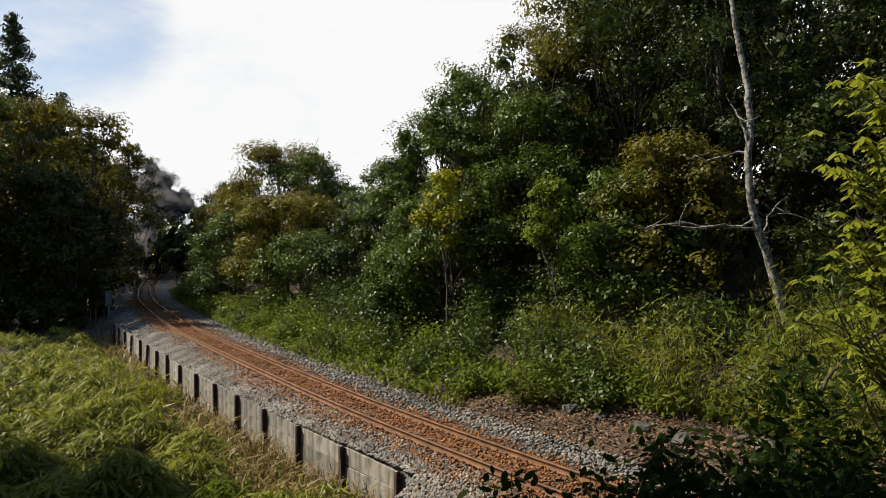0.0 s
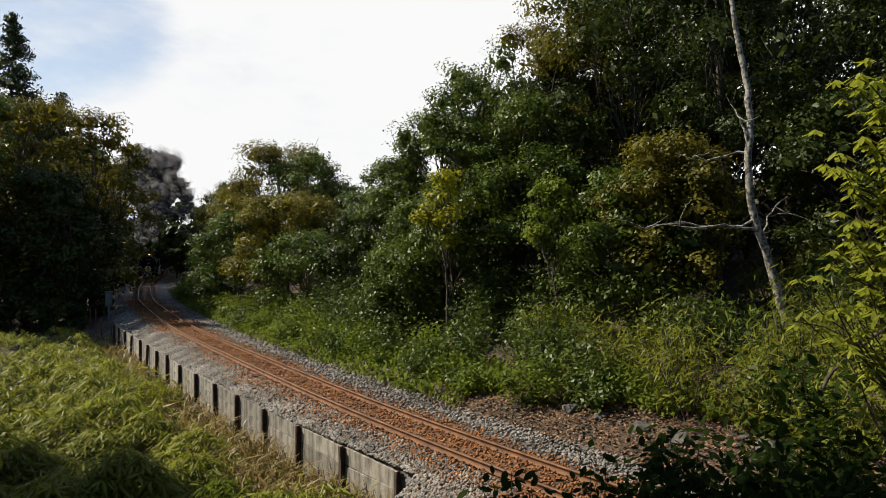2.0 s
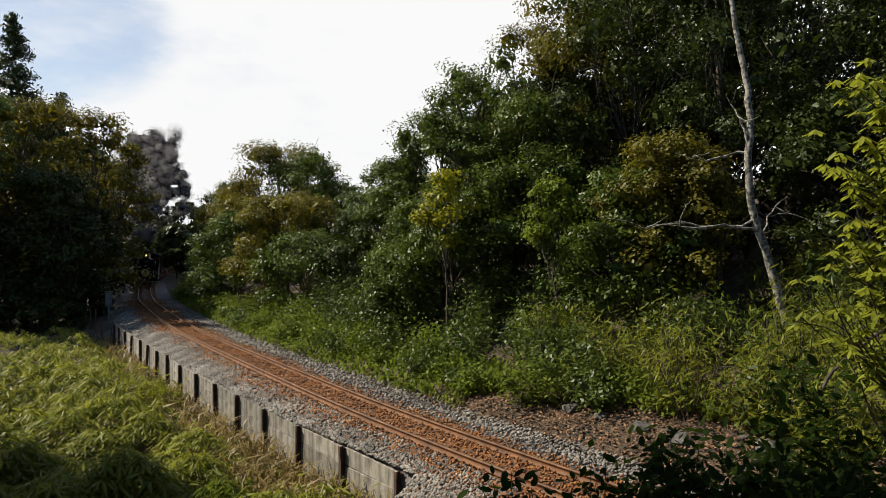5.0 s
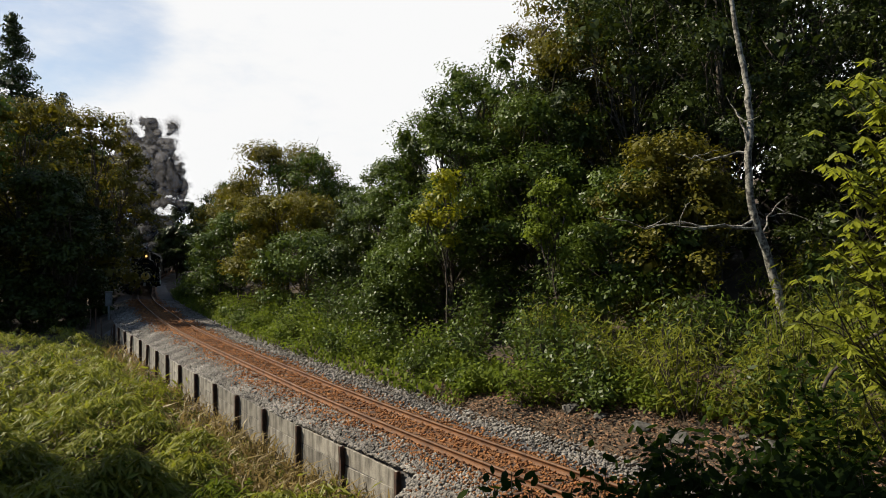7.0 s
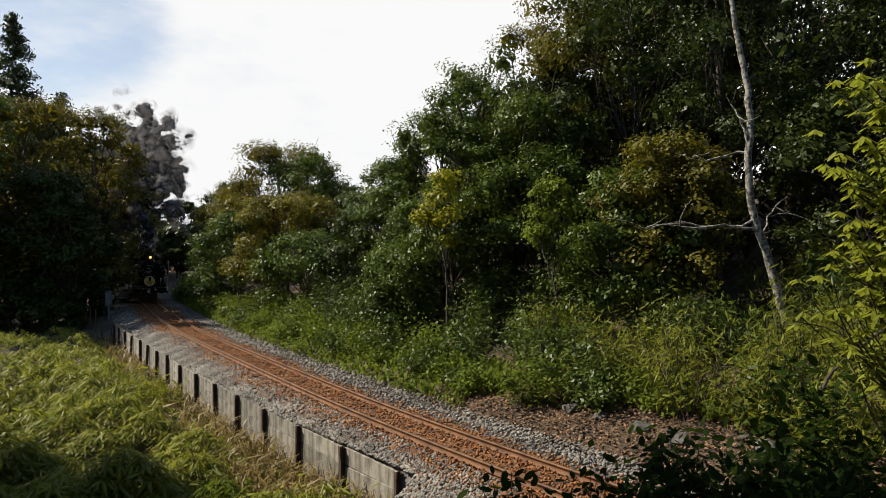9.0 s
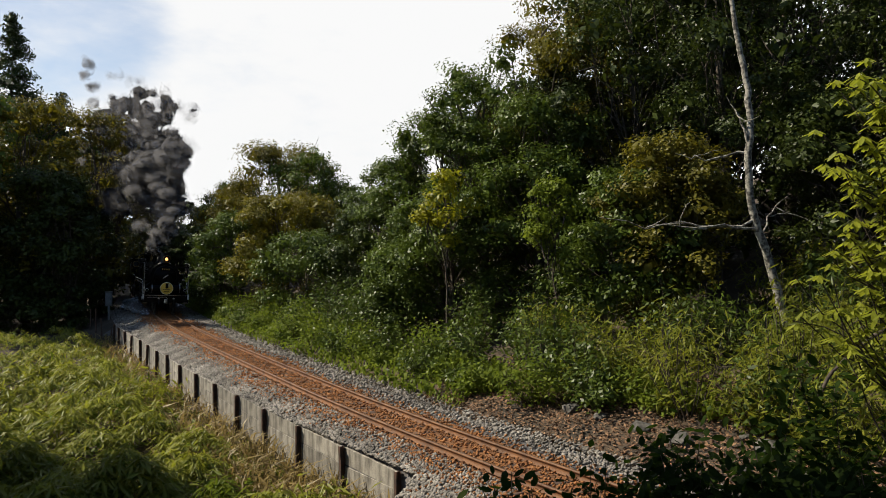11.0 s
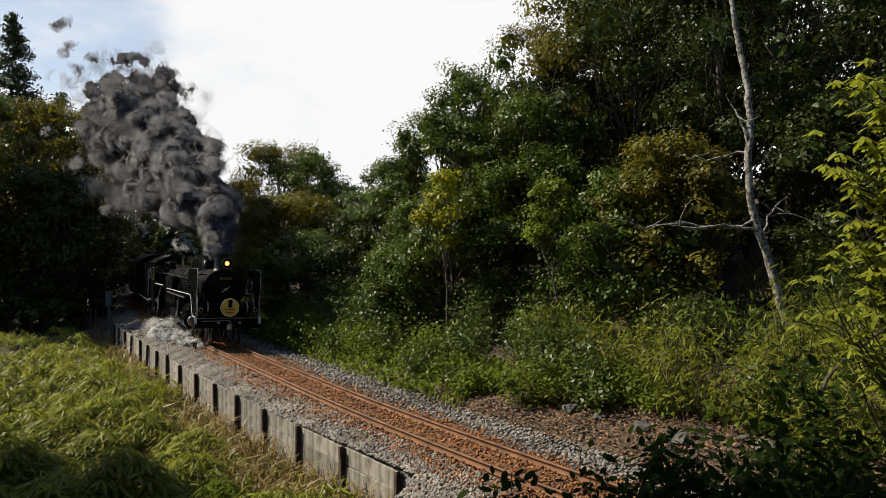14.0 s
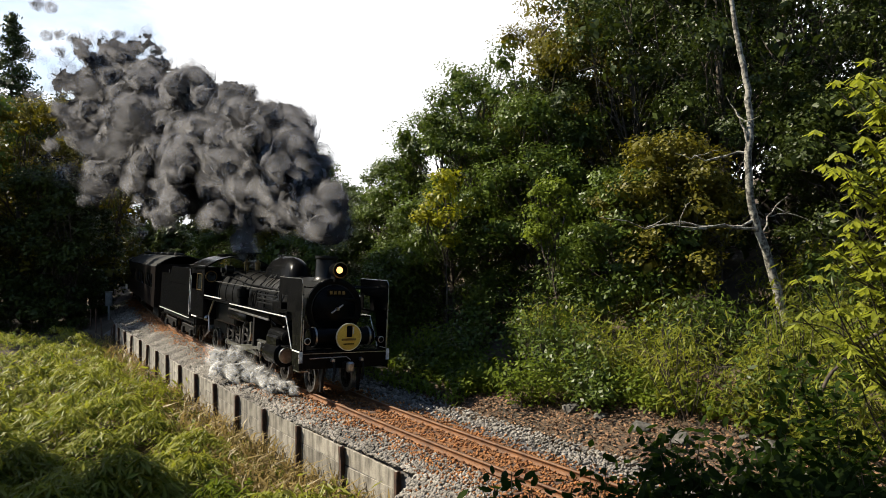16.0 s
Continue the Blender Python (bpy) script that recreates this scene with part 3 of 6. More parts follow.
# low growth added along the edge of that wood to make its shaded foot dark
rs = np.random.RandomState(61)
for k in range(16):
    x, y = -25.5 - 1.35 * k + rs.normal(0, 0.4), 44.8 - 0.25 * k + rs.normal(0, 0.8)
    make_tree(x, y, 2.6 + 1.4 * rs.rand(), 1.7, L_DARK, "dark thicket added to blacken the shaded foot of the wood", 170 + k, 14, 1500, 0.26, 0.02, group="thicket at the wood's edge", category="thicket")
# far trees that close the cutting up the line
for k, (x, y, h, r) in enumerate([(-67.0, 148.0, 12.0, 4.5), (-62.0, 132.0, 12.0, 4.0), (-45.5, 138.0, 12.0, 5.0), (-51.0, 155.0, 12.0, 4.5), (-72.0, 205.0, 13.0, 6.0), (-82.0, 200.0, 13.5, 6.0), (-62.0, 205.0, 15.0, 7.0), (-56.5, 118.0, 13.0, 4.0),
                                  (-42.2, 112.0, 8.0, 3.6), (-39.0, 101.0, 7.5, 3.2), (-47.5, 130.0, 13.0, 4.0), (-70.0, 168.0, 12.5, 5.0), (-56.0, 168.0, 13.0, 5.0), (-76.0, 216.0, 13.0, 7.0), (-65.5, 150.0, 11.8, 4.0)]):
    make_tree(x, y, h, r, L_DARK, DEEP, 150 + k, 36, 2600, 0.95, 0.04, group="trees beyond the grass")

# trees on the inner side of the bend, farther up the line
for k, (x, y, h, r, kind, n) in enumerate([
    (-12.5, 53.0, 10.9, 4.3, 1, 16000), (-10.0, 50.5, 10.0, 3.2, 0, 9000), (-8.3, 53.0, 7.4, 2.8, 0, 9000), (-17.0, 56.5, 8.6, 3.0, 1, 8000),
    (-9.7, 43.0, 7.0, 3.2, 2, 13000), (-13.3, 45.0, 6.4, 2.5, 0, 8000), (-18.2, 62.0, 9.0, 2.7, 0, 7000), (-4.9, 46.0, 5.9, 2.6, 0, 9000),
    (-21.5, 72.0, 8.5, 2.8, 1, 5000), (-7.5, 38.0, 4.6, 2.4, 0, 8000), (-3.5, 36.5, 5.6, 2.6, 3, 8000), (-26.0, 84.0, 11.0, 3.5, 3, 5000),
    (-16.0, 49.5, 5.0, 2.2, 0, 6000), (-22.0, 92.0, 13.0, 4.5, 3, 4500), (-33.5, 118.0, 13.0, 5.0, 3, 4000), (-40.5, 128.0, 14.0, 5.0, 3, 4000)]):
    mat, label = ((L_OAK, OAK), (L_OLIVE, OLIVE), (L_AMBER, AMBER), (L_DARK, DEEP))[kind]
    make_tree(x, y, h, r, mat, label, 200 + k, 44, int(n * 1.45), 0.168, 0.10, group="trees inside the bend")

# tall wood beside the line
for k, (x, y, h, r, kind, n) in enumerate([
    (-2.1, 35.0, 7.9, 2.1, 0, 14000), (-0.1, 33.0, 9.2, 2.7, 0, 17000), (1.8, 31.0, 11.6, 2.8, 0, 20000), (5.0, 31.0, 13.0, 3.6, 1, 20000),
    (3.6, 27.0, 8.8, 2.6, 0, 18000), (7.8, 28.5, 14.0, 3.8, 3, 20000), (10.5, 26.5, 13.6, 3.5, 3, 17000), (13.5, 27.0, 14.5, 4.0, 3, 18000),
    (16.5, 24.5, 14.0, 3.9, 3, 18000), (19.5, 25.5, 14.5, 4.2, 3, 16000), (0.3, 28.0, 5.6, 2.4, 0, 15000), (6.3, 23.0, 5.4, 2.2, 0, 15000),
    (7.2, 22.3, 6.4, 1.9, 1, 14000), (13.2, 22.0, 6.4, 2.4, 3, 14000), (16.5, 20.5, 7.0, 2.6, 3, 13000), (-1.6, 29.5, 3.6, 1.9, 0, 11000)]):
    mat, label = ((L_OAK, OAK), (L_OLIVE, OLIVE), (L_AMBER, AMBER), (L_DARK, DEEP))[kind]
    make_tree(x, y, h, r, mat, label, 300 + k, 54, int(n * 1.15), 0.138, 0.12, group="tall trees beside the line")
# the depth of the wood, its shade helped by the darkened leaf colour
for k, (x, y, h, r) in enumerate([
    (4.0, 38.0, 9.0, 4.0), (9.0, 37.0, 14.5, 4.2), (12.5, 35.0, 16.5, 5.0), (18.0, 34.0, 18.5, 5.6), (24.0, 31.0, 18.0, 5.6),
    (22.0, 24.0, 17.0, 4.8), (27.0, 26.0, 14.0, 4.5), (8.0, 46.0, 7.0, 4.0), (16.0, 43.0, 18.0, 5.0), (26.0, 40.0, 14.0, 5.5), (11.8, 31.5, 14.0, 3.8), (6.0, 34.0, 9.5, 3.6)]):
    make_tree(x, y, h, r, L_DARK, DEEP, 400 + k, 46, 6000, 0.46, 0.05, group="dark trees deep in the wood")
# a tall tree added out of view, left of the grass, to shade the line
make_tree(-33.5, 43.5, 19.5, 4.6, L_OAK, OAK, 119, 40, 5000, 0.42, 0.5, group="trees beyond the grass")
# more tall ones added behind the left wood to keep sun off the far line
for k, (x, y) in enumerate([(-44.0, 70.0), (-47.5, 78.0), (-51.5, 87.0), (-56.0, 97.0), (-61.0, 107.0)]):
    make_tree(x, y, 20.0, 5.6, L_DARK, DEEP, 140 + k, 36, 3200, 0.6, 0.15, group="trees beyond the grass")
# unseen trees added left of the camera only to shade the bank and near grass
for k, (x, y, h, r, n) in enumerate([(-7.6, 3.0, 12.0, 3.1, 6500), (-16.6, 13.4, 11.0, 3.3, 13000), (-6.8, -0.5, 12.0, 3.0, 10000), (-10.5, 6.0, 11.0, 3.0, 10000), (-12.4, 11.5, 8.3, 2.5, 9000)]):
    make_tree(x, y, h, r, L_OAK, OAK, 450 + k, 44, n, 0.30, 0.30, group="trees on the bank")
# small out-of-view crown, added to keep sun off the bank shrubs
make_tree(-4.3, 3.0, 7.4, 1.6, L_OAK, OAK, 458, 18, 2600, 0.2, 0.74, lean=(1.0, 1.9), group="trees on the bank")

# unseen wood added behind and beside the camera, closing off the sky there
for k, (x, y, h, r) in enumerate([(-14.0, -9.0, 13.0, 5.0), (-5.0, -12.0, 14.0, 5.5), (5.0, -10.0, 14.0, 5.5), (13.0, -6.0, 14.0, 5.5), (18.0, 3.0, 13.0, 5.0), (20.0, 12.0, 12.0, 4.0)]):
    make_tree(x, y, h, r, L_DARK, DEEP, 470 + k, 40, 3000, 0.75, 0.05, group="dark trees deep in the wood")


def lean_trunk(name, pts, radii, mat, label, seed, twigs=()):
    """A slender bare stem through given bends, with side branches."""
    rs = np.random.RandomState(seed)
    t = new(name, None)
    p0 = np.array(pts[0], float)
    t.matrix_basis = pose(*p0)
    tagged(t, label, "tree")
    st = Sticks(9)
    q = np.array(pts, float) - p0
    tt = np.linspace(0, 1, len(q))
    fine = np.linspace(0, 1, len(q) * 4)
    line = np.stack([np.interp(fine, tt, q[:, i]) for i in range(3)], 1)
    line[1:-1] = (line[:-2] + 2 * line[1:-1] + line[2:]) / 4
    line[1:-1] += rs.normal(0, 0.012, line[1:-1].shape)
    st.limb(line, np.interp(fine, tt, radii))
    part("trunk", st.mesh("trunk", mat), None, t)
    for a, b, r in twigs:
        s2 = Sticks(6)
        limb = bent(line[int(a * (len(line) - 1))], np.array(b) - p0, rs, 9, 0.12)
        s2.limb(limb, np.linspace(r, 0.008, 9))
        for j in (4, 6):
            s2.limb(bent(limb[j], limb[j] + rs.normal(0, 0.45, 3), rs, 5, 0.2), np.linspace(r * 0.45, 0.005, 5))
        part("branch", s2.mesh("branch", mat), None, t)
    return t


lean_trunk("pale_tree", [(9.62, 19.0, 1.0), (9.42, 19.0, 2.3), (8.92, 19.0, 4.0), (8.49, 19.0, 5.3), (8.40, 19.0, 6.7), (8.55, 19.1, 7.4), (8.50, 19.2, 8.6), (8.22, 19.3, 10.2), (7.95, 19.5, 12.5)],
           [0.145, 0.13, 0.115, 0.105, 0.10, 0.098, 0.09, 0.075, 0.04], PALE_BARK, "slender pale grey lichened tree trunk with crooked bare branches", 51,
           [(0.52, (6.5, 19.3, 6.8), 0.04), (0.36, (4.3, 19.0, 5.0), 0.05), (0.33, (5.7, 18.8, 4.8), 0.05), (0.56, (7.9, 19.2, 8.4), 0.05), (0.3, (9.6, 19.2, 5.6), 0.035)])


# ---- undergrowth ----
def make_shrub(x, y, height, rad, mat, label, seed, n, leaf, width=0.5, name="shrub", z=None, droop=0.0, group="", stem=None):
    """A low bush: stems from one root and leaves along them."""
    rs = np.random.RandomState(seed)
    sh = new(name, None)
    zz = float(ground_z(x, y)[0]) - 0.05 if z is None else z
    sh.matrix_basis = pose(x, y, zz)
    tagged(sh, label, name.replace("_", " "), group)
    st = Sticks(4)
    pos, face, along = [], [], []
    n_st = 14 + int(rad * 6)
    for k in range(n_st):
        a = rs.rand() * math.tau
        r = rad * rs.rand() ** 0.55
        tip = np.array([math.cos(a) * r, math.sin(a) * r, height * (0.55 + 0.5 * rs.rand()) * (1 - 0.45 * (r / rad) ** 2)])
        root = np.array([math.cos(a) * r * 0.25, math.sin(a) * r * 0.25, 0])
        limb = bent(root, tip, rs, 7, 0.1)
        st.limb(limb[::2], np.linspace(stem or 0.012 + height * 0.003, 0.003, 4))
        if name in ("bamboo_thicket", "sapling"):
            part("stalk", st.mesh("stalk", BARK), None, sh)
            st = Sticks(4)
        m = n // n_st
        t = 0.12 + 0.88 * rs.rand(m) ** 0.75
        p = np.stack([np.interp(t, np.linspace(0, 1, 7), limb[:, i]) for i in range(3)], 1) + rs.normal(0, 1, (m, 3)) * rad * np.array([0.20, 0.20, 0.14])
        pos.append(p)
        face.append(rs.normal(0, 0.5, (m, 3)) + np.array([math.cos(a) * 0.4, math.sin(a) * 0.4, 0.8]))
        along.append(rs.normal(0, 0.8, (m, 3)) + np.array([math.cos(a) * 0.5, math.sin(a) * 0.5, -droop]))
    pos, face, along = np.concatenate(pos), np.concatenate(face), np.concatenate(along)
    keep = pos[:, 2] > 0.03
    if st.n:
        part("stem", st.mesh("stem", BARK), None, sh)
    part("foliage", leaves(pos[keep], face[keep], leaf * (0.6 + 0.8 * rs.rand(keep.sum())), rs, mat, "foliage", width, 0.2, along[keep], name == "bank_shrub"), None, sh)
    return sh


rs = np.random.RandomState(77)
WEED = "fresh green weedy bush at the edge of the ballast"
BAMBOO = "yellow-green bamboo thicket with narrow drooping leaves"
for k in range(58):
    s = 2 + 62 * (k / 58) + rs.normal(0, 0.5)
    d = 3.2 + rs.rand() * 1.7 + (0.5 if s < 7 else 0)
    x, y = on_track(s, d)
    big = rs.rand()
    make_shrub(x, y, 0.7 + 1.0 * big, 0.8 + 0.55 * big, L_WEED if rs.rand() < 0.65 else L_OAK, WEED, 500 + k, 1500, 0.13, 0.5, group="bushes along the ballast")
for k in range(11):
    s = -2 + 11 * (k / 11) + rs.normal(0, 0.5)
    d = 4.4 + rs.rand() * 2.2
    x, y = on_track(s, d)
    make_shrub(x, y, 1.8 + 2.0 * rs.rand(), 0.9 + 0.5 * rs.rand(), L_BAMBOO, BAMBOO, 600 + k, 620, 0.25, 0.18, "bamboo_thicket", None, 0.8, "bamboo along the line")
for k in range(9):
    s = -12 + 14 * (k / 9) + rs.normal(0, 0.6)
    d = 4.1 + rs.rand() * 3.0
    x, y = on_track(s, d)
    make_shrub(x, y, 1.6 + 1.8 * rs.rand(), 1.0 + 0.5 * rs.rand(), L_BAMBOO, BAMBOO, 650 + k, 620, 0.25, 0.18, "bamboo_thicket", None, 0.8, "bamboo along the line")
for k in range(16):
    s, d = -15 + 20 * rs.rand(), 7.5 + 5.5 * rs.rand()
    x, y = on_track(s, d)
    make_shrub(float(x), float(y), 1.3 + 1.3 * rs.rand(), 1.1 + 0.5 * rs.rand(), L_BAMBOO if rs.rand() < 0.2 else L_OAK, BAMBOO, 670 + k, 750, 0.25, 0.2, "bamboo_thicket", None, 0.7, "bamboo along the line")
for k in range(22):
    s = 1 + 28 * (k / 22) + rs.normal(0, 0.6)
    d = 4.7 + rs.rand() * 3.0
    x, y = on_track(s, d)
    make_shrub(x, y, 1.6 + 1.6 * rs.rand(), 1.1 + 0.5 * rs.rand(), L_OAK, "dark green broadleaf bush among the bamboo", 690 + k, 1100, 0.15, 0.5, group="bushes among the bamboo")
for k, (x, y) in enumerate([(11.4, 20.6), (12.6, 21.2), (13.4, 19.8), (12.0, 22.6), (14.6, 21.6), (13.6, 23.4), (15.4, 19.6), (10.6, 22.0)]):
    make_shrub(x, y, 1.9 + 0.9 * rs.rand(), 1.1 + 0.3 * rs.rand(), L_BAMBOO if k % 2 else L_OAK, BAMBOO if k % 2 else "dark green broadleaf bush among the bamboo", 730 + k, 700, 0.24, 0.2 if k % 2 else 0.45, "bamboo_thicket" if k % 2 else "shrub", None, 0.7, "bamboo along the line" if k % 2 else "bushes among the bamboo")
for k in range(12):
    y = 15.2 + 5.0 * rs.rand()
    x = y * (0.47 + 0.17 * rs.rand())
    make_shrub(x, y, 1.1 + 0.8 * rs.rand(), 1.0 + 0.3 * rs.rand(), L_BAMBOO if k % 3 else L_WEED, BAMBOO, 750 + k, 700, 0.22, 0.2, "bamboo_thicket", None, 0.7, "bamboo along the line")
lean_trunk("fallen_branch", [(6.5, 12.0, 1.55), (7.0, 11.95, 2.25), (7.8, 11.9, 2.85), (9.0, 11.6, 3.5), (10.5, 11.2, 4.4)], [0.03, 0.034, 0.038, 0.042, 0.045], BARK, "dead grey-brown branch leaning across the undergrowth", 57, [(0.4, (7.0, 11.7, 3.0), 0.02)])
make_tree(0.1, 25.0, 6.6, 0.95, L_YELLOW, "young tree with bright yellow leaves", 661, 12, 1500, 0.17, 0.40, category="young tree", trunk_r=0.05, group="trees at the wood's edge")
make_tree(3.3, 21.5, 5.9, 0.55, L_WEED, "young green tree at the wood's edge", 662, 16, 3000, 0.13, 0.58, category="young tree", trunk_r=0.04, group="trees at the wood's edge")


def blades(name, x, y, length, rs, mat, label, width=0.07, category="grass", lift=None, droop=0.55):
    """Arching grass blades of two joints each, rooted on the ground."""
    n = len(x)
    z = ground_z(x, y)
    a = rs.rand(n) * math.tau
    out = np.stack([np.cos(a), np.sin(a), np.zeros(n)], 1)
    side = np.stack([-np.sin(a), np.cos(a), np.zeros(n)], 1) + rs.normal(0, 0.3, (n, 3))
    root = np.stack([x, y, z + (lift if lift is not None else 0)], 1)
    L = np.asarray(length)[:, None]
    up = np.array([0, 0, 1.0])
    st = 0.25 + 0.5 * rs.rand(n)[:, None]
    p1 = root + (up * (1 - 0.45 * st) + out * st * 0.8) * L * 0.5
    p2 = p1 + (up * (0.35 - droop * st) + out * (0.6 + 0.4 * st)) * L * 0.55
    w = L * width
    v = np.stack([root - side * w * 0.35, root + side * w * 0.35, p1 + side * w, p1 - side * w, p2], 1).reshape(-1, 3)
    i = np.arange(n)[:, None] * 5
    f = np.concatenate([i + [0, 1, 2], i + [0, 2, 3], i + [3, 2, 4]], 1).reshape(-1, 3)
    tagged(new(name, mesh_of(name, v, f, mat)), label, category, kind="stuff")


def meadow(n, seed, near=8.0, far=46.0):
    """Places in the rough grass on the camera's side of the fence."""
    rs = np.random.RandomState(seed)
    r = near * (far / near) ** rs.rand(n)
    a = rs.rand(n) * 0.80 - 0.72
    x, y = r * np.sin(a), r * np.cos(a)
    s, d = track_coord(x, y)
    ok = (d < fence_d(s) - 0.15) & ((s < 40) | (d < -6))
    return x[ok], y[ok], rs


def tufts(x, y):
    """How high the growth stands, in mounds; low beside the fence."""
    s, d = track_coord(x, y)
    m = 0.5 + 0.5 * np.sin(x * 0.9 + 1.7 * np.sin(y * 0.35)) * np.sin(y * 0.8 + 1.1 * np.sin(x * 0.5))
    m = 0.6 * m + 0.4 * (0.5 + 0.5 * np.sin(x * 2.3 + y * 0.7) * np.sin(y * 2.1 - x * 0.6))
    return m ** 1.3 * (0.12 + 0.88 * ramp01(fence_d(s) - d, 0.5, 2.6)) * 1.5


def rosettes(name, x, y, top, length, rs, mat, label, per=6, width=0.2, droop=0.45):
    """Plants of a few long leaves that spread and droop from the tip of a stem."""
    n = len(x)
    c = np.stack([x, y, ground_z(x, y) + top], 1)
    a = (rs.rand(n, 1) + (np.arange(per) + rs.normal(0, 0.18, (n, per))) / per) * math.tau
    tilt = rs.normal(0, 0.35, (n, per))
    along = np.stack([np.cos(a), np.sin(a), tilt - droop * 0.6], 2).reshape(-1, 3)
    ln = (np.asarray(length)[:, None] * (0.7 + 0.5 * rs.rand(n, per))).ravel()
    pos = np.repeat(c, per, 0) + unit(along) * ln[:, None] * 0.48 - np.array([0, 0, 0.10]) * rs.rand(n * per, 1)
    face = np.stack([np.cos(a) * droop, np.sin(a) * droop, np.ones(a.shape)], 2).reshape(-1, 3) + rs.normal(0, 0.28, (n * per, 3))
    tagged(new(name, leaves(pos, face, ln, rs, mat, name, width, 0.3, along)), label, "grass", kind="stuff")


x, y, rs = meadow(26000, 21)
h = tufts(x, y)
thin = rs.rand(len(x)) < 0.25 + 0.9 * h
x, y, h = x[thin], y[thin], h[thin]
rosettes("bamboo_grass", x, y, 0.12 + 1.05 * h * (0.55 + 0.45 * rs.rand(len(x)) ** 0.5), 0.22 + 0.13 * rs.rand(len(x)) + 0.0022 * np.hypot(x, y), rs, L_GRASS, "thick yellow-green bamboo grass on the slope", 7, 0.17)
x, y, rs = meadow(20000, 22)
h = tufts(x, y)
thin = rs.rand(len(x)) < 0.15 + 0.75 * (np.sin(x * 0.55 + 1.3) * np.sin(y * 0.4 + 0.6) > -0.1)
x, y, h = x[thin], y[thin], h[thin]
rosettes("weeds", x, y, 0.05 + 1.0 * h * (0.5 + 0.5 * rs.rand(len(x)) ** 0.5), 0.12 + 0.08 * rs.rand(len(x)), rs, L_WEED, "green weeds among the bamboo grass", 5, 0.5, 0.3)
rs = np.random.RandomState(29)
MOUND = "leafy mound of yellow-green bamboo grass on the slope"
for k in range(60):
    r = 9.5 * (42 / 9.5) ** rs.rand()
    a = -0.70 + 0.62 * rs.rand()
    x, y = r * math.sin(a), r * math.cos(a)
    s, d = (float(v[0]) for v in track_coord(x, y))
    if d < float(fence_d(s)) - 1.3 and (s < 38 or d < -8):
        big = 0.7 + 0.6 * rs.rand()
        make_shrub(x, y, 0.95 * big + 0.012 * r, 0.85 * big, L_GRASS if rs.rand() < 0.7 else L_WEED, MOUND, 800 + k, 420, 0.24 + 0.003 * r, 0.16 + 0.1 * rs.rand(), "grass_clump", None, 0.5, "mounds of bamboo grass", 0.006)
x, y, rs = meadow(30000, 23)
s, d = track_coord(x, y)
ok = (d > fence_d(s) - 2.2) | (rs.rand(len(x)) < 0.08)
x, y = x[ok], y[ok]
blades("dry_grass", x, y, 0.6 + 0.6 * rs.rand(len(x)), rs, L_STRAW, "dry straw-coloured grass along the plank fence", 0.02, lift=0.2 * rs.rand(len(x)), droop=0.2)

# leaf litter and weeds on the far side of the line
rs = np.random.RandomState(24)
s, d = -10 + 20 * rs.rand(24000), 2.5 + 4.5 * rs.rand(24000) ** 1.3
x, y = on_track(s, d)
pos = np.stack([x, y, ground_z(x, y) + 0.02 + 0.06 * rs.rand(len(x))], 1)
tagged(new("leaf_litter", leaves(pos, rs.normal(0, 0.4, (len(x), 3)) + np.array([0, 0, 1]), 0.085 * (0.6 + 0.8 * rs.rand(len(x))), rs, LITTER, "leaf_litter", 0.6)), "fallen brown leaves beside the ballast", "leaf litter", kind="stuff")
s, d = -6 + 76 * rs.rand(16000) ** 1.2, 2.5 + 2.6 * rs.rand(16000)
ok = (s > 8) | (d > 4.6)
x, y = on_track(s[ok], d[ok])
blades("verge_weeds", x, y, 0.22 + 0.28 * rs.rand(len(x)), rs, L_WEED, "fresh green weeds along the ballast", 0.10, lift=0.25 * rs.rand(len(x)))

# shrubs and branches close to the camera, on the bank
SHADE = "leafy shrub on the bank, shade darkened into its leaf colour"
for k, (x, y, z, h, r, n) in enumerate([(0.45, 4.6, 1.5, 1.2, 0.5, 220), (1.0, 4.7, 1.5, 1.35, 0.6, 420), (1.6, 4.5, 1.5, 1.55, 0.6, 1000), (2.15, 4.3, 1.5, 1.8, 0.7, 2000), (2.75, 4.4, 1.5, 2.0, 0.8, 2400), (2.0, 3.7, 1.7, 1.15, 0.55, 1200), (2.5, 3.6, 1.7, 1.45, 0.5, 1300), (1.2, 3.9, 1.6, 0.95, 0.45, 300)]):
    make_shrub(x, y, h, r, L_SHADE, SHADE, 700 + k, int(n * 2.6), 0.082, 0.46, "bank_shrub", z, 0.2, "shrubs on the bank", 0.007)


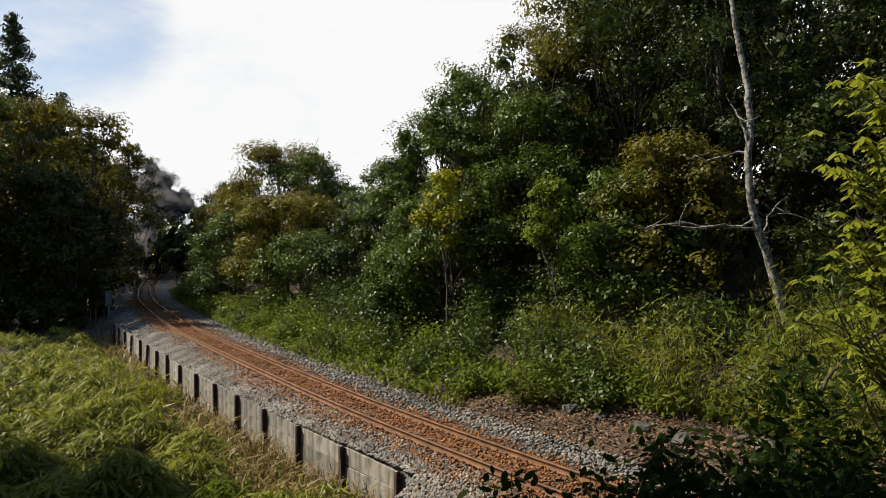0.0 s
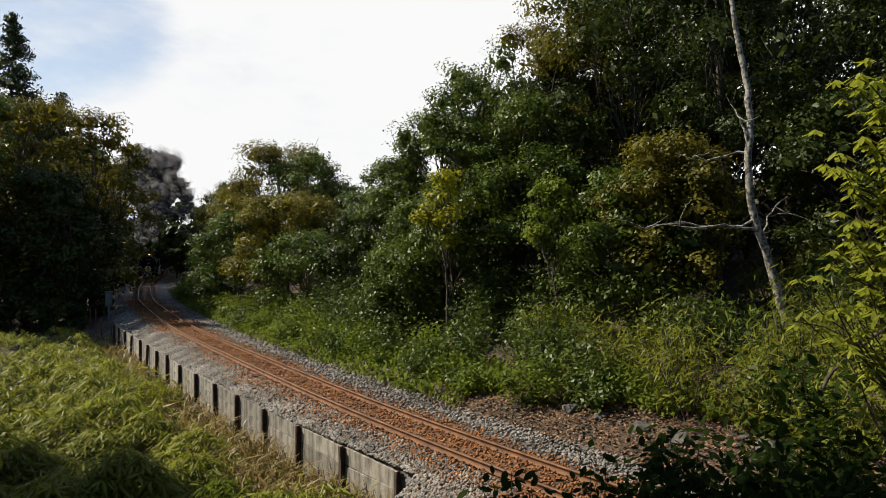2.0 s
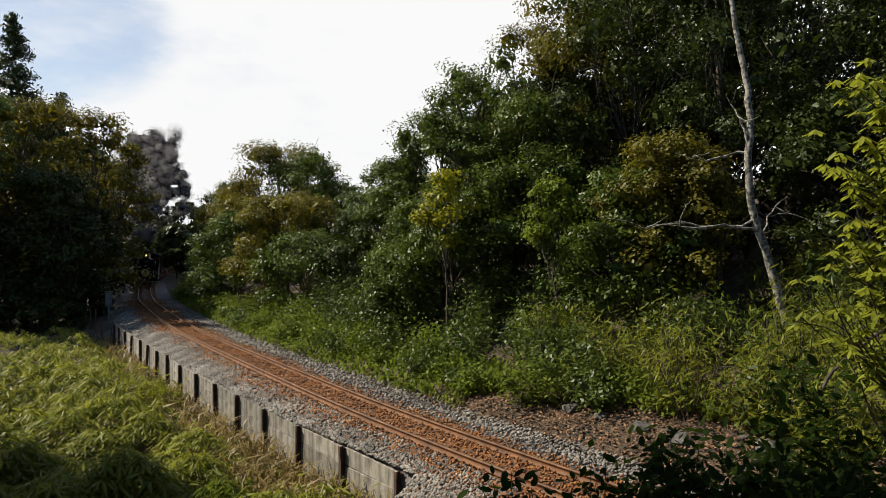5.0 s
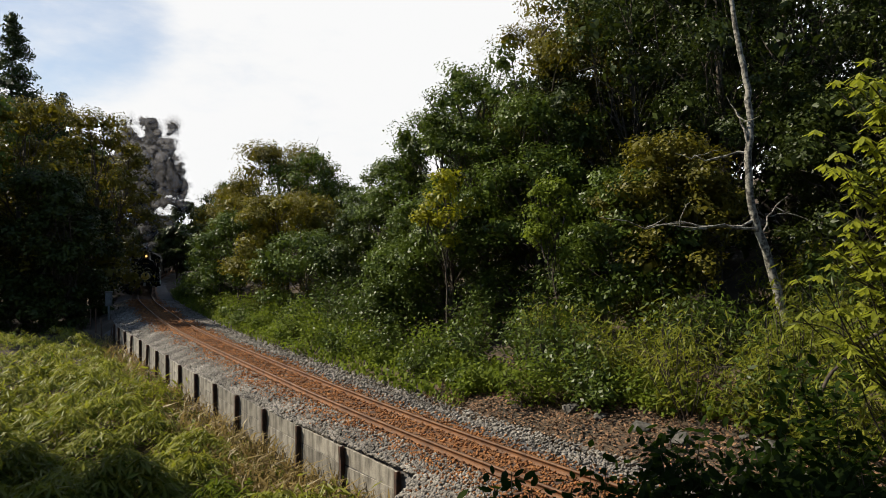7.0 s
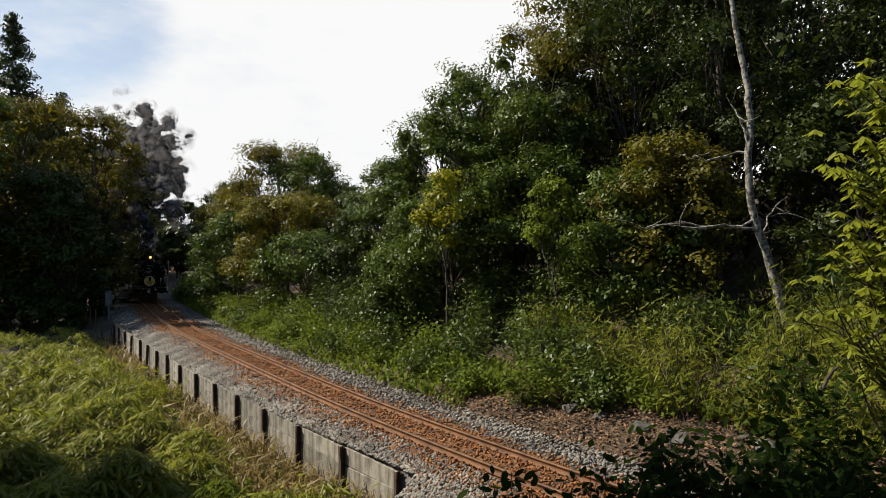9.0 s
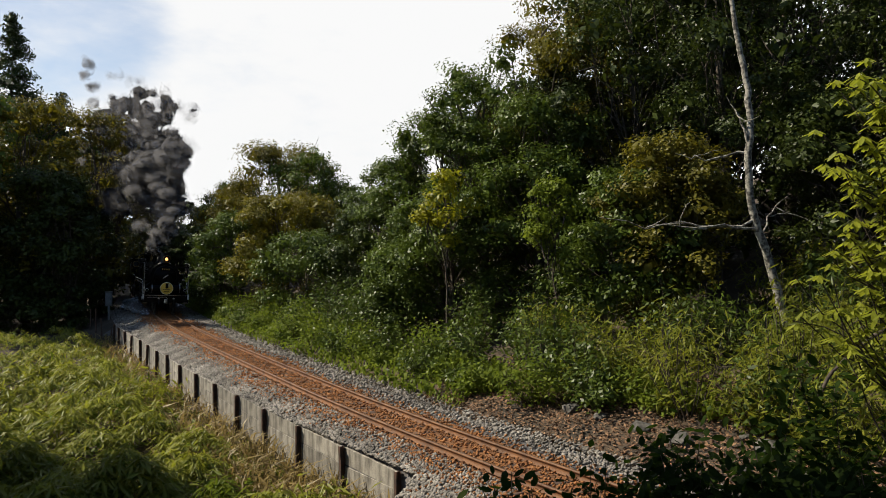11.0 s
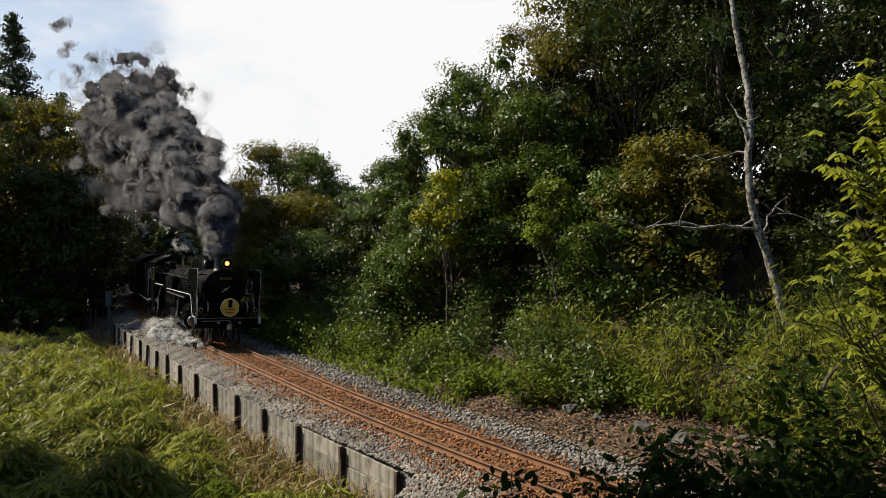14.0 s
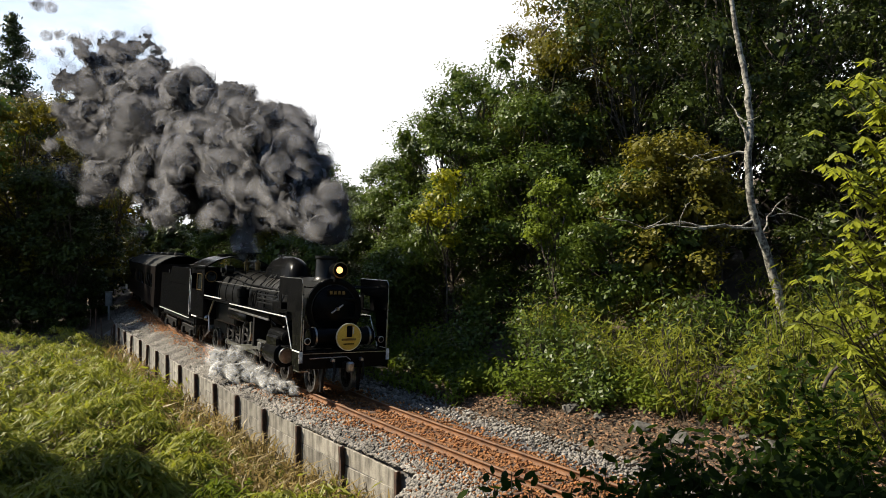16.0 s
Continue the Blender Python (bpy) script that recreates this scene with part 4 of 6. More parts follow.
def make_spray_tree(x, y, z, sprays, seed):
    """A young tree beside the camera: one stem, twigs, and whorls of long leaves at their tips."""
    rs = np.random.RandomState(seed)
    tr = new("sapling", None)
    tr.matrix_basis = pose(x, y, z)
    tagged(tr, "sapling with whorls of lime green sunlit leaves", "sapling")
    st = Sticks(6)
    stem = bent((0, 0, 0), (0.05, 0.1, 3.9), rs, 9, 0.03)
    st.limb(stem, np.linspace(0.022, 0.006, 9))
    part("stem", st.mesh("stem", BARK), None, tr)
    extra = [(2.04 + 0.62 * rs.rand() ** 0.7, 3.8 + 0.45 * rs.rand(), 3.45 + 1.75 * rs.rand(), 0.11) for _ in range(56)]
    for px, py, pz, size in sprays + extra:
        tip = np.array([px - x, py - y, pz - z])
        k = int(np.clip((tip[2] - 0.35) / 3.9 * 8, 1, 8))
        s2 = Sticks(5)
        twig = bent(stem[k], tip, rs, 6, 0.1)
        s2.limb(twig, np.linspace(0.007, 0.003, 6))
        br = part("twig", s2.mesh("twig", BARK), None, tr)
        pos, face, along, ln = [], [], [], []
        for j in range(5):
            c = twig[5 - j] + rs.normal(0, 0.02, 3)
            m = 9 if j == 0 else 6
            a = rs.rand() * math.tau + np.arange(m) * math.tau / m + rs.normal(0, 0.15, m)
            out = np.stack([np.cos(a), np.sin(a), -0.35 - 0.35 * rs.rand(m)], 1)
            length = size * 0.66 * (0.75 + 0.5 * rs.rand(m))
            pos.append(c + unit(out) * length[:, None] * 0.55)
            along.append(out)
            face.append(np.stack([np.cos(a) * 0.4, np.sin(a) * 0.4, np.ones(m)], 1) + rs.normal(0, 0.2, (m, 3)))
            ln.append(length)
        part("leaves", leaves(np.concatenate(pos), np.concatenate(face), np.concatenate(ln), rs, L_NEAR, "leaves", 0.34, 0.25, np.concatenate(along), True), None, br)


make_spray_tree(2.72, 4.0, 1.2, [(2.34, 3.9, 5.08, 0.16), (2.46, 4.0, 4.78, 0.15), (2.36, 4.1, 4.60, 0.16), (2.55, 3.9, 4.45, 0.16), (2.42, 4.0, 4.30, 0.16), (2.30, 4.1, 4.12, 0.13),
                                 (2.52, 4.1, 4.05, 0.16), (2.40, 3.9, 3.92, 0.15), (2.60, 4.0, 4.62, 0.16), (2.48, 4.2, 4.20, 0.15), (2.62, 3.9, 4.90, 0.15), (2.36, 4.0, 3.74, 0.14), (2.56, 4.0, 3.68, 0.16), (2.62, 4.0, 4.2, 0.16)], 720)


# ---- rocks, cabinet and marker beside the line ----
def make_rock(x, y, size, seed):
    rs = np.random.RandomState(seed)
    bm = bmesh.new()
    bmesh.ops.create_icosphere(bm, subdivisions=2, radius=size)
    for v in bm.verts:
        n = noise.noise(v.co * (1.6 / size) + Vector((seed, 0, 0)))
        v.co *= 1 + 0.45 * n
        v.co.z *= 0.6
    me = bpy.data.meshes.new("rock")
    bm.to_mesh(me)
    bm.free()
    me.materials.append(ROCK)
    ob = new("rock", me)
    ob.matrix_basis = pose(x, y, float(ground_z(x, y)[0]) + size * 0.18, 0, 0, rs.rand() * 360)
    tagged(ob, "rough dark grey rock among fallen leaves", "rock", "rocks beside the ballast")


rs = np.random.RandomState(91)
for k in range(13):
    s, d = 5.5 - 9.0 * rs.rand(), 3.2 + 1.9 * rs.rand()
    x, y = on_track(s, d)
    make_rock(float(x), float(y), 0.12 + 0.17 * rs.rand(), 20 + k)

# cabinet grey at half brightness; the shade it stands in is in the colour
GREY_PAINT = material("grey cabinet paint dimmed for shade", (0.06, 0.07, 0.075), (0.11, 0.12, 0.125), 4, 0.6, 0, 0.1, 30)
cx, cy = on_track(43.2, -3.05)
cz = float(ground_z(cx, cy)[0])
cab_box = new("relay_cabinet", None)
cab_box.matrix_basis = pose(float(cx), float(cy), cz, 0, 0, 24)
tagged(cab_box, "grey metal signal cabinet on a post beside the track", "cabinet")
part("body", box(-0.22, 0.22, -0.17, 0.17, 0.95, 1.85, 0.02), GREY_PAINT, cab_box)
part("door", box(-0.18, 0.18, -0.195, -0.172, 1.0, 1.8, 0.006), GREY_PAINT, cab_box)
part("roof", box(-0.25, 0.25, -0.21, 0.20, 1.85, 1.9, 0.01), GREY_PAINT, cab_box)
part("post", box(-0.06, 0.06, -0.06, 0.06, -0.1, 0.95), GREY_PAINT, cab_box)
part("handle", box(0.12, 0.15, -0.22, -0.195, 1.35, 1.47), POST, cab_box)

WHITE_POST = material("weathered white concrete", (0.45, 0.45, 0.43), (0.68, 0.68, 0.66), 5, 0.8, 0, 0.2, 30)
kx, ky = on_track(47.0, 3.6)
kp = new("marker_post", None)
kp.matrix_basis = pose(float(kx), float(ky), float(ground_z(kx, ky)[0]) - 0.05, 0, 2, 20)
tagged(kp, "small white concrete marker post at the ballast edge", "post")
part("shaft", box(-0.09, 0.09, -0.09, 0.09, 0, 0.62, 0.015), WHITE_POST, kp)
part("cap", box(-0.075, 0.075, -0.075, 0.075, 0.62, 0.68, 0.02), WHITE_POST, kp)

for k, (s, d, h) in enumerate([(38.2, -3.6, 1.5), (39.6, -3.9, 1.7), (41.2, -4.2, 1.4), (37.0, -3.2, 1.1)]):
    px, py = on_track(s, d)
    pz = float(ground_z(px, py)[0])
    st = new("fence_stake", None)
    st.matrix_basis = pose(float(px), float(py), pz - 0.1, 3 - k, 2 * k - 2, 15)
    tagged(st, "thin rusted steel stake at the end of the fence", "stake", "stakes at the fence end")
    part("shaft", box(-0.035, 0.035, -0.035, 0.035, 0, h, 0.006), POST, st)


# ---- train ----
BLACK = material("black locomotive paint", (0.0022, 0.0022, 0.0025), (0.005, 0.005, 0.005), 3, 0.25, 0.0, 0.08, 30, spec=0.045)
SOOT = material("sooty boiler black", (0.003, 0.003, 0.003), (0.009, 0.0085, 0.008), 2.2, 0.34, 0.0, 0.15, 20, spec=0.18)
FRAME_BLACK = material("oily frame black", (0.006, 0.0055, 0.005), (0.012, 0.010, 0.009), 5, 0.6, 0.1, 0.3, 30, spec=0.15)
STEEL = material("bright rod steel", (0.20, 0.19, 0.18), (0.38, 0.37, 0.36), 6, 0.32, 0.9, 0.1, 40)
TYRE = material("worn wheel tyre", (0.10, 0.09, 0.08), (0.26, 0.25, 0.24), 6, 0.4, 0.8, 0.1, 40)
WHITE = material("white edge paint", (0.28, 0.28, 0.27), (0.62, 0.62, 0.60), 6, 0.5, 0, 0.1, 40)
BRASS = material("dull brass", (0.10, 0.065, 0.025), (0.22, 0.15, 0.06), 8, 0.4, 0.9, 0.1, 40)
YELLOW = material("yellow sign enamel", (0.46, 0.29, 0.025), (0.60, 0.40, 0.05), 3, 0.4, 0, 0.05, 30)
SIGN_RIM = material("pale sign rim", (0.55, 0.50, 0.36), (0.70, 0.65, 0.5), 6, 0.35, 0.3, 0.05, 40)
COACH_BROWN = material("dark brown coach paint", (0.006, 0.0045, 0.004), (0.010, 0.0075, 0.007), 2, 0.4, 0, 0.1, 20, spec=0.06)
COACH_ROOF = material("dark grey coach roof", (0.012, 0.012, 0.012), (0.028, 0.027, 0.026), 2, 0.8, 0, 0.2, 15, spec=0.15)
COAL = material("coal", (0.008, 0.008, 0.008), (0.03, 0.03, 0.03), 8, 0.5, 0, 0.9, 12)


def glass_material():
    m = bpy.data.materials.new("dark cab glass")
    m.use_nodes = True
    b = m.node_tree.nodes["Principled BSDF"]
    b.inputs["Base Color"].default_value = (0.012, 0.014, 0.014, 1)
    b.inputs["Roughness"].default_value = 0.06
    return m


def glow_material(name, col, strength):
    m = bpy.data.materials.new(name)
    m.use_nodes = True
    b = m.node_tree.nodes["Principled BSDF"]
    b.inputs["Base Color"].default_value = (*col, 1)
    b.inputs["Emission Color"].default_value = (*col, 1)
    b.inputs["Emission Strength"].default_value = strength
    return m


GLASS = glass_material()
LAMP_GLOW = glow_material("warm headlamp glow", (1.0, 0.52, 0.16), 1.0)

T_KEY = np.array([0, 4, 7, 9, 11.5, 12, 12.5, 13, 13.5, 14, 14.5, 15, 15.5, 16])
S_LAMP = np.array([100.2, 78.3, 61.9, 50.5, 36.25, 33.35, 30.45, 27.60, 24.85, 22.12, 19.36, 16.50, 13.50, 10.35])
S_FIT = np.polyfit(T_KEY, S_LAMP, 5)


def front_s(t):
    """How far up the line the buffer beam is."""
    return float(np.polyval(S_FIT, t)) - 0.6


def train_pose(front, rear):
    """The pose of a car whose bogies stand at two distances up the line; its x points down the line."""
    a, b = np.array(on_track(front)), np.array(on_track(rear))
    e = a - b
    m = (a + b) / 2
    roll = math.degrees(math.atan(CANT / 1.132))
    return pose(m[0], m[1], -CANT / 2, 0, 0, math.degrees(math.atan2(e[1], e[0]))) @ pose(0, 0, 0, -roll, 0, 0)


def loco_pose(t):
    s = front_s(t)
    return train_pose(s + 2.2, s + 9.5) @ pose(5.85, 0, 0)


def tender_pose(t):
    s = front_s(t) + 12.8
    return train_pose(s + 1.7, s + 5.9) @ pose(3.8, 0, 0)


def coach_pose(t, k):
    s = front_s(t) + 21.3 + 20.0 * k
    return train_pose(s + 3.0, s + 16.3) @ pose(9.65, 0, 0)


WHEELS = []   # (object, resting place, radius, phase)
RODS = []     # (object, side, kind)


def wheel_mesh(r, spokes, width=0.125):
    bm = bmesh.new()
    add_lathe(bm, (0, -width / 2, 0), (0, 1, 0), [(0.02, r - 0.17), (0.0, r - 0.07), (width, r - 0.07), (width, r - 0.17), (0.02, r - 0.17)], 32)
    add_tube(bm, (0, -0.09, 0), (0, 0.09, 0), 0.16 if r > 0.6 else 0.10, None, 16)
    return bm


SPOKES = {}


def add_spokes(wheel, r, spokes):
    """Spokes of their own on one shared mesh."""
    if r not in SPOKES:
        me = bpy.data.meshes.new("spoke")
        bm = bmesh.new()
        add_tube(bm, (0.08, 0, 0), (r - 0.12, 0, 0), 0.05 if r > 0.6 else 0.04, 0.038, 6, False)
        bm.to_mesh(me)
        bm.free()
        me.materials.append(FRAME_BLACK)
        SPOKES[r] = me
    for k in range(spokes):
        ob = new("spoke", SPOKES[r])
        ob.parent = wheel
        ob.matrix_basis = pose(0, 0, 0, 0, 360 * k / spokes, 0)


def tyre_mesh(r, side, width=0.125):
    """The tread and the flange on its inner side."""
    o = -side
    prof = [(-0.065 * 1, r - 0.075), (-0.065, r - 0.005), (0.03, r), (0.04, r + 0.028), (0.065, r + 0.028), (0.066, r - 0.075)]
    return lathe((0, 0, 0), (0, o, 0), prof, 32)


def add_wheel(parent, x, side, r, spokes, mats=None, phase=0.0, name="wheel"):
    w = part(name, wheel_mesh(r, spokes), FRAME_BLACK, parent, "black spoked wheel" if spokes > 9 else "", True)
    add_spokes(w, r, spokes)
    part("tyre", tyre_mesh(r, side), TYRE, w, "bright worn steel tyre", True)
    if r > 0.6:
        part("counterweight", plate([(r * 0.72 * math.cos(a), r * 0.72 * math.sin(a)) for a in np.linspace(2.3, 3.98, 9)], -0.05, 0.05), FRAME_BLACK, w)
        part("crank_pin", tube((0.33, side * 0.05, 0), (0.33, side * 0.30, 0), 0.07), STEEL, w, "steel crank pin")
    at = (x, side * 0.566, r)
    w.matrix_basis = pose(*at)
    WHEELS.append((w, at, r, phase))
    return w


def arc_roof(half, z_side, rise, x0, x1, thick=0.05, n=14):
    """A curved roof sheet that spans y, from x0 to x1."""
    bm = bmesh.new()
    top, low = [], []
    for k in range(n + 1):
        u = -1 + 2 * k / n
        y, z = half * u, z_side + rise * (1 - abs(u) ** 2.2)
        top.append((y, z))
        low.append((y * 0.985, z - thick))
    ring = top + low[::-1]
    a = [bm.verts.new((x0, y, z)) for y, z in ring]
    b = [bm.verts.new((x1, y, z)) for y, z in ring]
    m = len(ring)
    for k in range(m):
        bm.faces.new((a[k], a[(k + 1) % m], b[(k + 1) % m], b[k]))
    for k in range(n):
        bm.faces.new((a[k], a[m - 1 - k], a[m - 2 - k], a[k + 1]))
        bm.faces.new((b[k], b[k + 1], b[m - 2 - k], b[m - 1 - k]))
    bmesh.ops.recalc_face_normals(bm, faces=bm.faces)
    return bm


def pipe(points, r, sides=7):
    bm = bmesh.new()
    for a, b in zip(points, points[1:]):
        add_tube(bm, a, b, r, None, sides)
    return bm


def build_locomotive():
    lo = new("steam_locomotive", None)
    tagged(lo, "black steam locomotive with smoke deflectors and a yellow round headmark", "locomotive", "train")
    BZ, BR = 2.42, 0.86
    # boiler
    smokebox = part("smokebox", lathe((0, 0, BZ), (-1, 0, 0), [(0.86, 0.0), (0.86, 0.80), (0.90, BR), (2.75, BR), (2.78, BR - 0.02)], 40), SOOT, lo, "", True)
    part("smokebox_ring", lathe((0, 0, BZ), (-1, 0, 0), [(0.84, 0.72), (0.82, 0.80), (0.84, 0.875), (0.93, 0.88), (0.95, 0.862)], 40), BLACK, smokebox, "raised door ring with a worn bright edge", True)
    door = part("smokebox_door", lathe((0, 0, BZ), (-1, 0, 0), [(0.66, 0.0), (0.68, 0.25), (0.74, 0.50), (0.82, 0.66), (0.87, 0.68)], 36), BLACK, smokebox, "domed black door", True)
    part("number_plate", box(-0.70, -0.655, -0.30, 0.30, 2.80, 2.98, 0.01), BLACK, door, "dark number plate with dull brass bars")
    for k in range(4):
        part("plate_bar", box(-0.657, -0.645, -0.24 + 0.13 * k, -0.16 + 0.13 * k, 2.84, 2.94), BRASS, door)
    h = bmesh.new()
    add_tube(h, (-0.66, -0.16, 2.30), (-0.58, 0.16, 2.54), 0.022)
    add_tube(h, (-0.70, 0, BZ), (-0.56, 0, BZ), 0.05)
    part("door_handle", h, STEEL, door, "bright steel handle")
    for z in (2.15, 2.69):
        part("hinge", box(-0.80, -0.70, 0.10, 0.70, z - 0.035, z + 0.035, 0.01), BLACK, door)
    boiler = part("boiler", lathe((0, 0, BZ), (-1, 0, 0), [(2.75, BR - 0.03), (2.80, BR - 0.015), (6.9, BR + 0.02), (7.6, BR + 0.06), (10.5, BR + 0.06)], 40), SOOT, lo, "sooty boiler barrel with dull bands", True)
    for x in (2.8, 3.6, 4.5, 5.4, 6.3, 7.2, 8.1, 9.0, 9.9):
        r = BR + (0.062 if x > 7.5 else 0.012 + 0.006 * (x - 2.8))
        part("boiler_band", lathe((0, 0, BZ), (-1, 0, 0), [(x - 0.03, r), (x - 0.03, r + 0.014), (x + 0.03, r + 0.014), (x + 0.03, r)], 40), BLACK, boiler, "", True)
    part("firebox", box(-10.6, -7.9, -0.86, 0.86, 1.25, 2.45, 0.08), SOOT, lo)
    part("smokebox_saddle", box(-2.6, -1.5, -0.62, 0.62, 0.9, 1.75, 0.05), FRAME_BLACK, lo)
    ch = part("chimney", lathe((-1.55, 0, 3.18), (0, 0, 1), [(0.0, 0.46), (0.06, 0.38), (0.16, 0.325), (0.66, 0.315), (0.70, 0.35), (0.77, 0.35), (0.77, 0.26), (0.2, 0.25)], 28), SOOT, lo, "", True)
    # one long casing over the steam and sand domes
    bm = bmesh.new()
    rows = []
    for k in range(17):
        u = k / 16
        x = -3.35 - 3.0 * u
        e = min(1.0, (1 - abs(2 * u - 1) ** 3.2)) ** 0.5
        top = 3.16 + 0.76 * e
        half = 0.30 + 0.17 * e
        rows.append([bm.verts.new((x, half * math.cos(a) * (1.0 if math.sin(a) < 0.2 else 0.98), 3.0 + (top - 3.0) * max(0.0, math.sin(a)) ** 0.75)) for a in np.linspace(0, math.pi, 15)])
    for a, b in zip(rows, rows[1:]):
        for p, q in zip(range(14), range(1, 15)):
            bm.faces.new((a[p], b[p], b[q], a[q]))
    bm.faces.new(rows[0])
    bm.faces.new(rows[-1][::-1])
    bmesh.ops.recalc_face_normals(bm, faces=bm.faces)
    dome = part("dome_casing", bm, BLACK, lo, "glossy black casing over the steam and sand domes", True)
    part("lid", lathe((-5.4, 0, 3.90), (0, 0, 1), [(0, 0.16), (0.05, 0.15), (0.07, 0.0)], 16), BLACK, dome, "", True)
    # headlamp
    lamp = part("headlamp", lathe((-0.98, 0, 3.55), (1, 0, 0), [(0, 0.0), (0.0, 0.14), (0.10, 0.20), (0.40, 0.225), (0.46, 0.235), (0.46, 0.20), (0.40, 0.19)], 28), BLACK, lo, "round black headlamp casing", True)
    part("lens", lathe((-0.575, 0, 3.55), (1, 0, 0), [(0.0, 0.10), (0.025, 0.07), (0.035, 0.0)], 24), LAMP_GLOW, lamp, "lit warm headlamp lens", True)
    part("rim", lathe((-0.54, 0, 3.55), (1, 0, 0), [(0, 0.20), (0.02, 0.24), (0.035, 0.205)], 28), BRASS, lamp, "brass rim", True)
    part("bracket", box(-0.95, -0.65, -0.09, 0.09, 3.20, 3.36), BLACK, lamp)
    # smoke deflectors, each with a pane cut for the hand rail
    for sd in (-1, 1):
        y0, y1 = sd * 1.31, sd * 1.335
        bm = bmesh.new()
        add_plate(bm, [(0.0, 1.34), (0.0, 3.16), (-0.10, 3.28), (-1.84, 3.28), (-1.84, 2.78), (-0.90, 2.78), (-0.72, 2.2), (-0.55, 1.34)], y0, y1)
        add_plate(bm, [(-1.84, 2.78), (-1.62, 2.78), (-1.62, 2.25), (-1.84, 2.25)], y0, y1)
        add_plate(bm, [(-1.14, 2.78), (-0.90, 2.78), (-0.76, 2.32), (-1.14, 2.32)], y0, y1)
        add_plate(bm, [(-1.62, 2.36), (-1.14, 2.36), (-1.14, 2.25), (-1.62, 2.25)], y0, y1)
        dfl = part("smoke_deflector", bm, BLACK, lo, "tall black smoke deflector plate")
        part("edge_rail", pipe([(0.01, sd * 1.32, 1.34), (0.01, sd * 1.32, 3.16), (-0.10, sd * 1.32, 3.285), (-1.84, sd * 1.32, 3.285)], 0.014, 6), STEEL, dfl, "worn bright edge")
        for x in (-0.35, -1.5):
            part("stay", tube((x, sd * 1.31, 3.05), (x - 0.1 if x < -1 else x - 0.55, sd * 0.62, 3.02), 0.018, None, 6), BLACK, dfl)
        for z in (1.9, 2.45, 2.85):
            part("stiffener", box(-0.62, -0.02, sd * 1.285 - 0.02, sd * 1.285 + 0.02, z - 0.02, z + 0.02), BLACK, dfl)
        # hand rail at the front corner
        part("corner_handrail", pipe([(0.05, sd * 1.28, 1.32), (0.05, sd * 1.28, 2.18)], 0.016, 6), STEEL, lo, "slim bright handrail")
    # front platform and beam
    deck = part("front_deck", box(-1.5, 0.05, -1.33, 1.33, 1.26, 1.31, 0.01), BLACK, lo)
    beam = part("buffer_beam", box(-0.06, 0.06, -1.30, 1.30, 0.82, 1.26, 0.012), BLACK, lo)
    part("beam_edge", box(0.062, 0.07, -1.28, 1.28, 1.235, 1.255), STEEL, beam, "thin pale worn edge")
    for sd in (-1, 1):
        st = part("corner_step", plate([(0.05, 1.27), (-0.48, 1.27), (-0.52, 0.95), (-0.30, 0.78), (0.05, 0.78)], sd * 1.31, sd * 1.36), BLACK, lo)
        part("white_edge", box(-0.50, 0.06, sd * 1.365 - 0.012, sd * 1.365 + 0.012, 1.28, 1.315), WHITE, st, "white painted edge")
        part("white_corner", box(0.055, 0.075, sd * 1.33 - 0.05, sd * 1.33 + 0.05, 1.00, 1.30), WHITE, st, "white painted corner")
        part("tread", box(-0.42, -0.02, sd * 1.2 - 0.14, sd * 1.2 + 0.14, 0.74, 0.77), STEEL, st, "worn step tread")
    part("feedwater_heater", lathe((-0.34, -0.98, 1.66), (0, 1, 0), [(0, 0), (0, 0.22), (0.05, 0.26), (1.91, 0.26), (1.96, 0.22), (1.96, 0)], 28), BLACK, lo, "black cross drum on the front deck", True)
    for sd in (-1, 1):
        part("heater_flange", lathe((-0.34, sd * 0.80, 1.66), (0, sd, 0), [(0, 0.26), (0, 0.285), (0.05, 0.285), (0.05, 0.26)], 24), STEEL, lo, "worn pale flange", True)
        ml = part("marker_lamp", lathe((-0.22, sd * 1.13, 1.58), (1, 0, 0), [(0, 0), (0, 0.09), (0.2, 0.10), (0.22, 0.08), (0.2, 0.0)], 16), BLACK, lo, "", True)
        part("lamp_post", tube((-0.15, sd * 1.13, 1.31), (-0.15, sd * 1.13, 1.52), 0.03, None, 8), BLACK, ml)
        part("lamp_rim", lathe((-0.01, sd * 1.13, 1.58), (1, 0, 0), [(0, 0.085), (0.02, 0.10), (0.03, 0.07)], 16), STEEL, ml, "bright rim", True)
    # round headmark: plain shapes stand for its picture
    hm = part("headmark", lathe((0.20, 0, 1.70), (1, 0, 0), [(0, 0), (0, 0.37), (0.035, 0.37), (0.035, 0.34), (0.028, 0.0)], 40), YELLOW, lo, "round yellow headmark with dark shapes", True)
    part("mark_rim", lathe((0.20, 0, 1.70), (1, 0, 0), [(-0.005, 0.365), (0.0, 0.385), (0.04, 0.385), (0.042, 0.36)], 40), SIGN_RIM, hm, "pale metal rim", True)
    part("mark_shape", box(0.23, 0.24, -0.07, 0.10, 1.70, 2.02, 0.004), BLACK, hm)
    part("mark_shape", box(0.23, 0.24, 0.11, 0.15, 1.78, 1.98, 0.003), WHITE, hm)
    part("mark_bar", box(0.23, 0.24, -0.22, 0.22, 1.60, 1.66, 0.003), BRASS, hm)
    part("mark_bar", box(0.23, 0.24, -0.16, 0.16, 1.49, 1.52, 0.003), BLACK, hm)
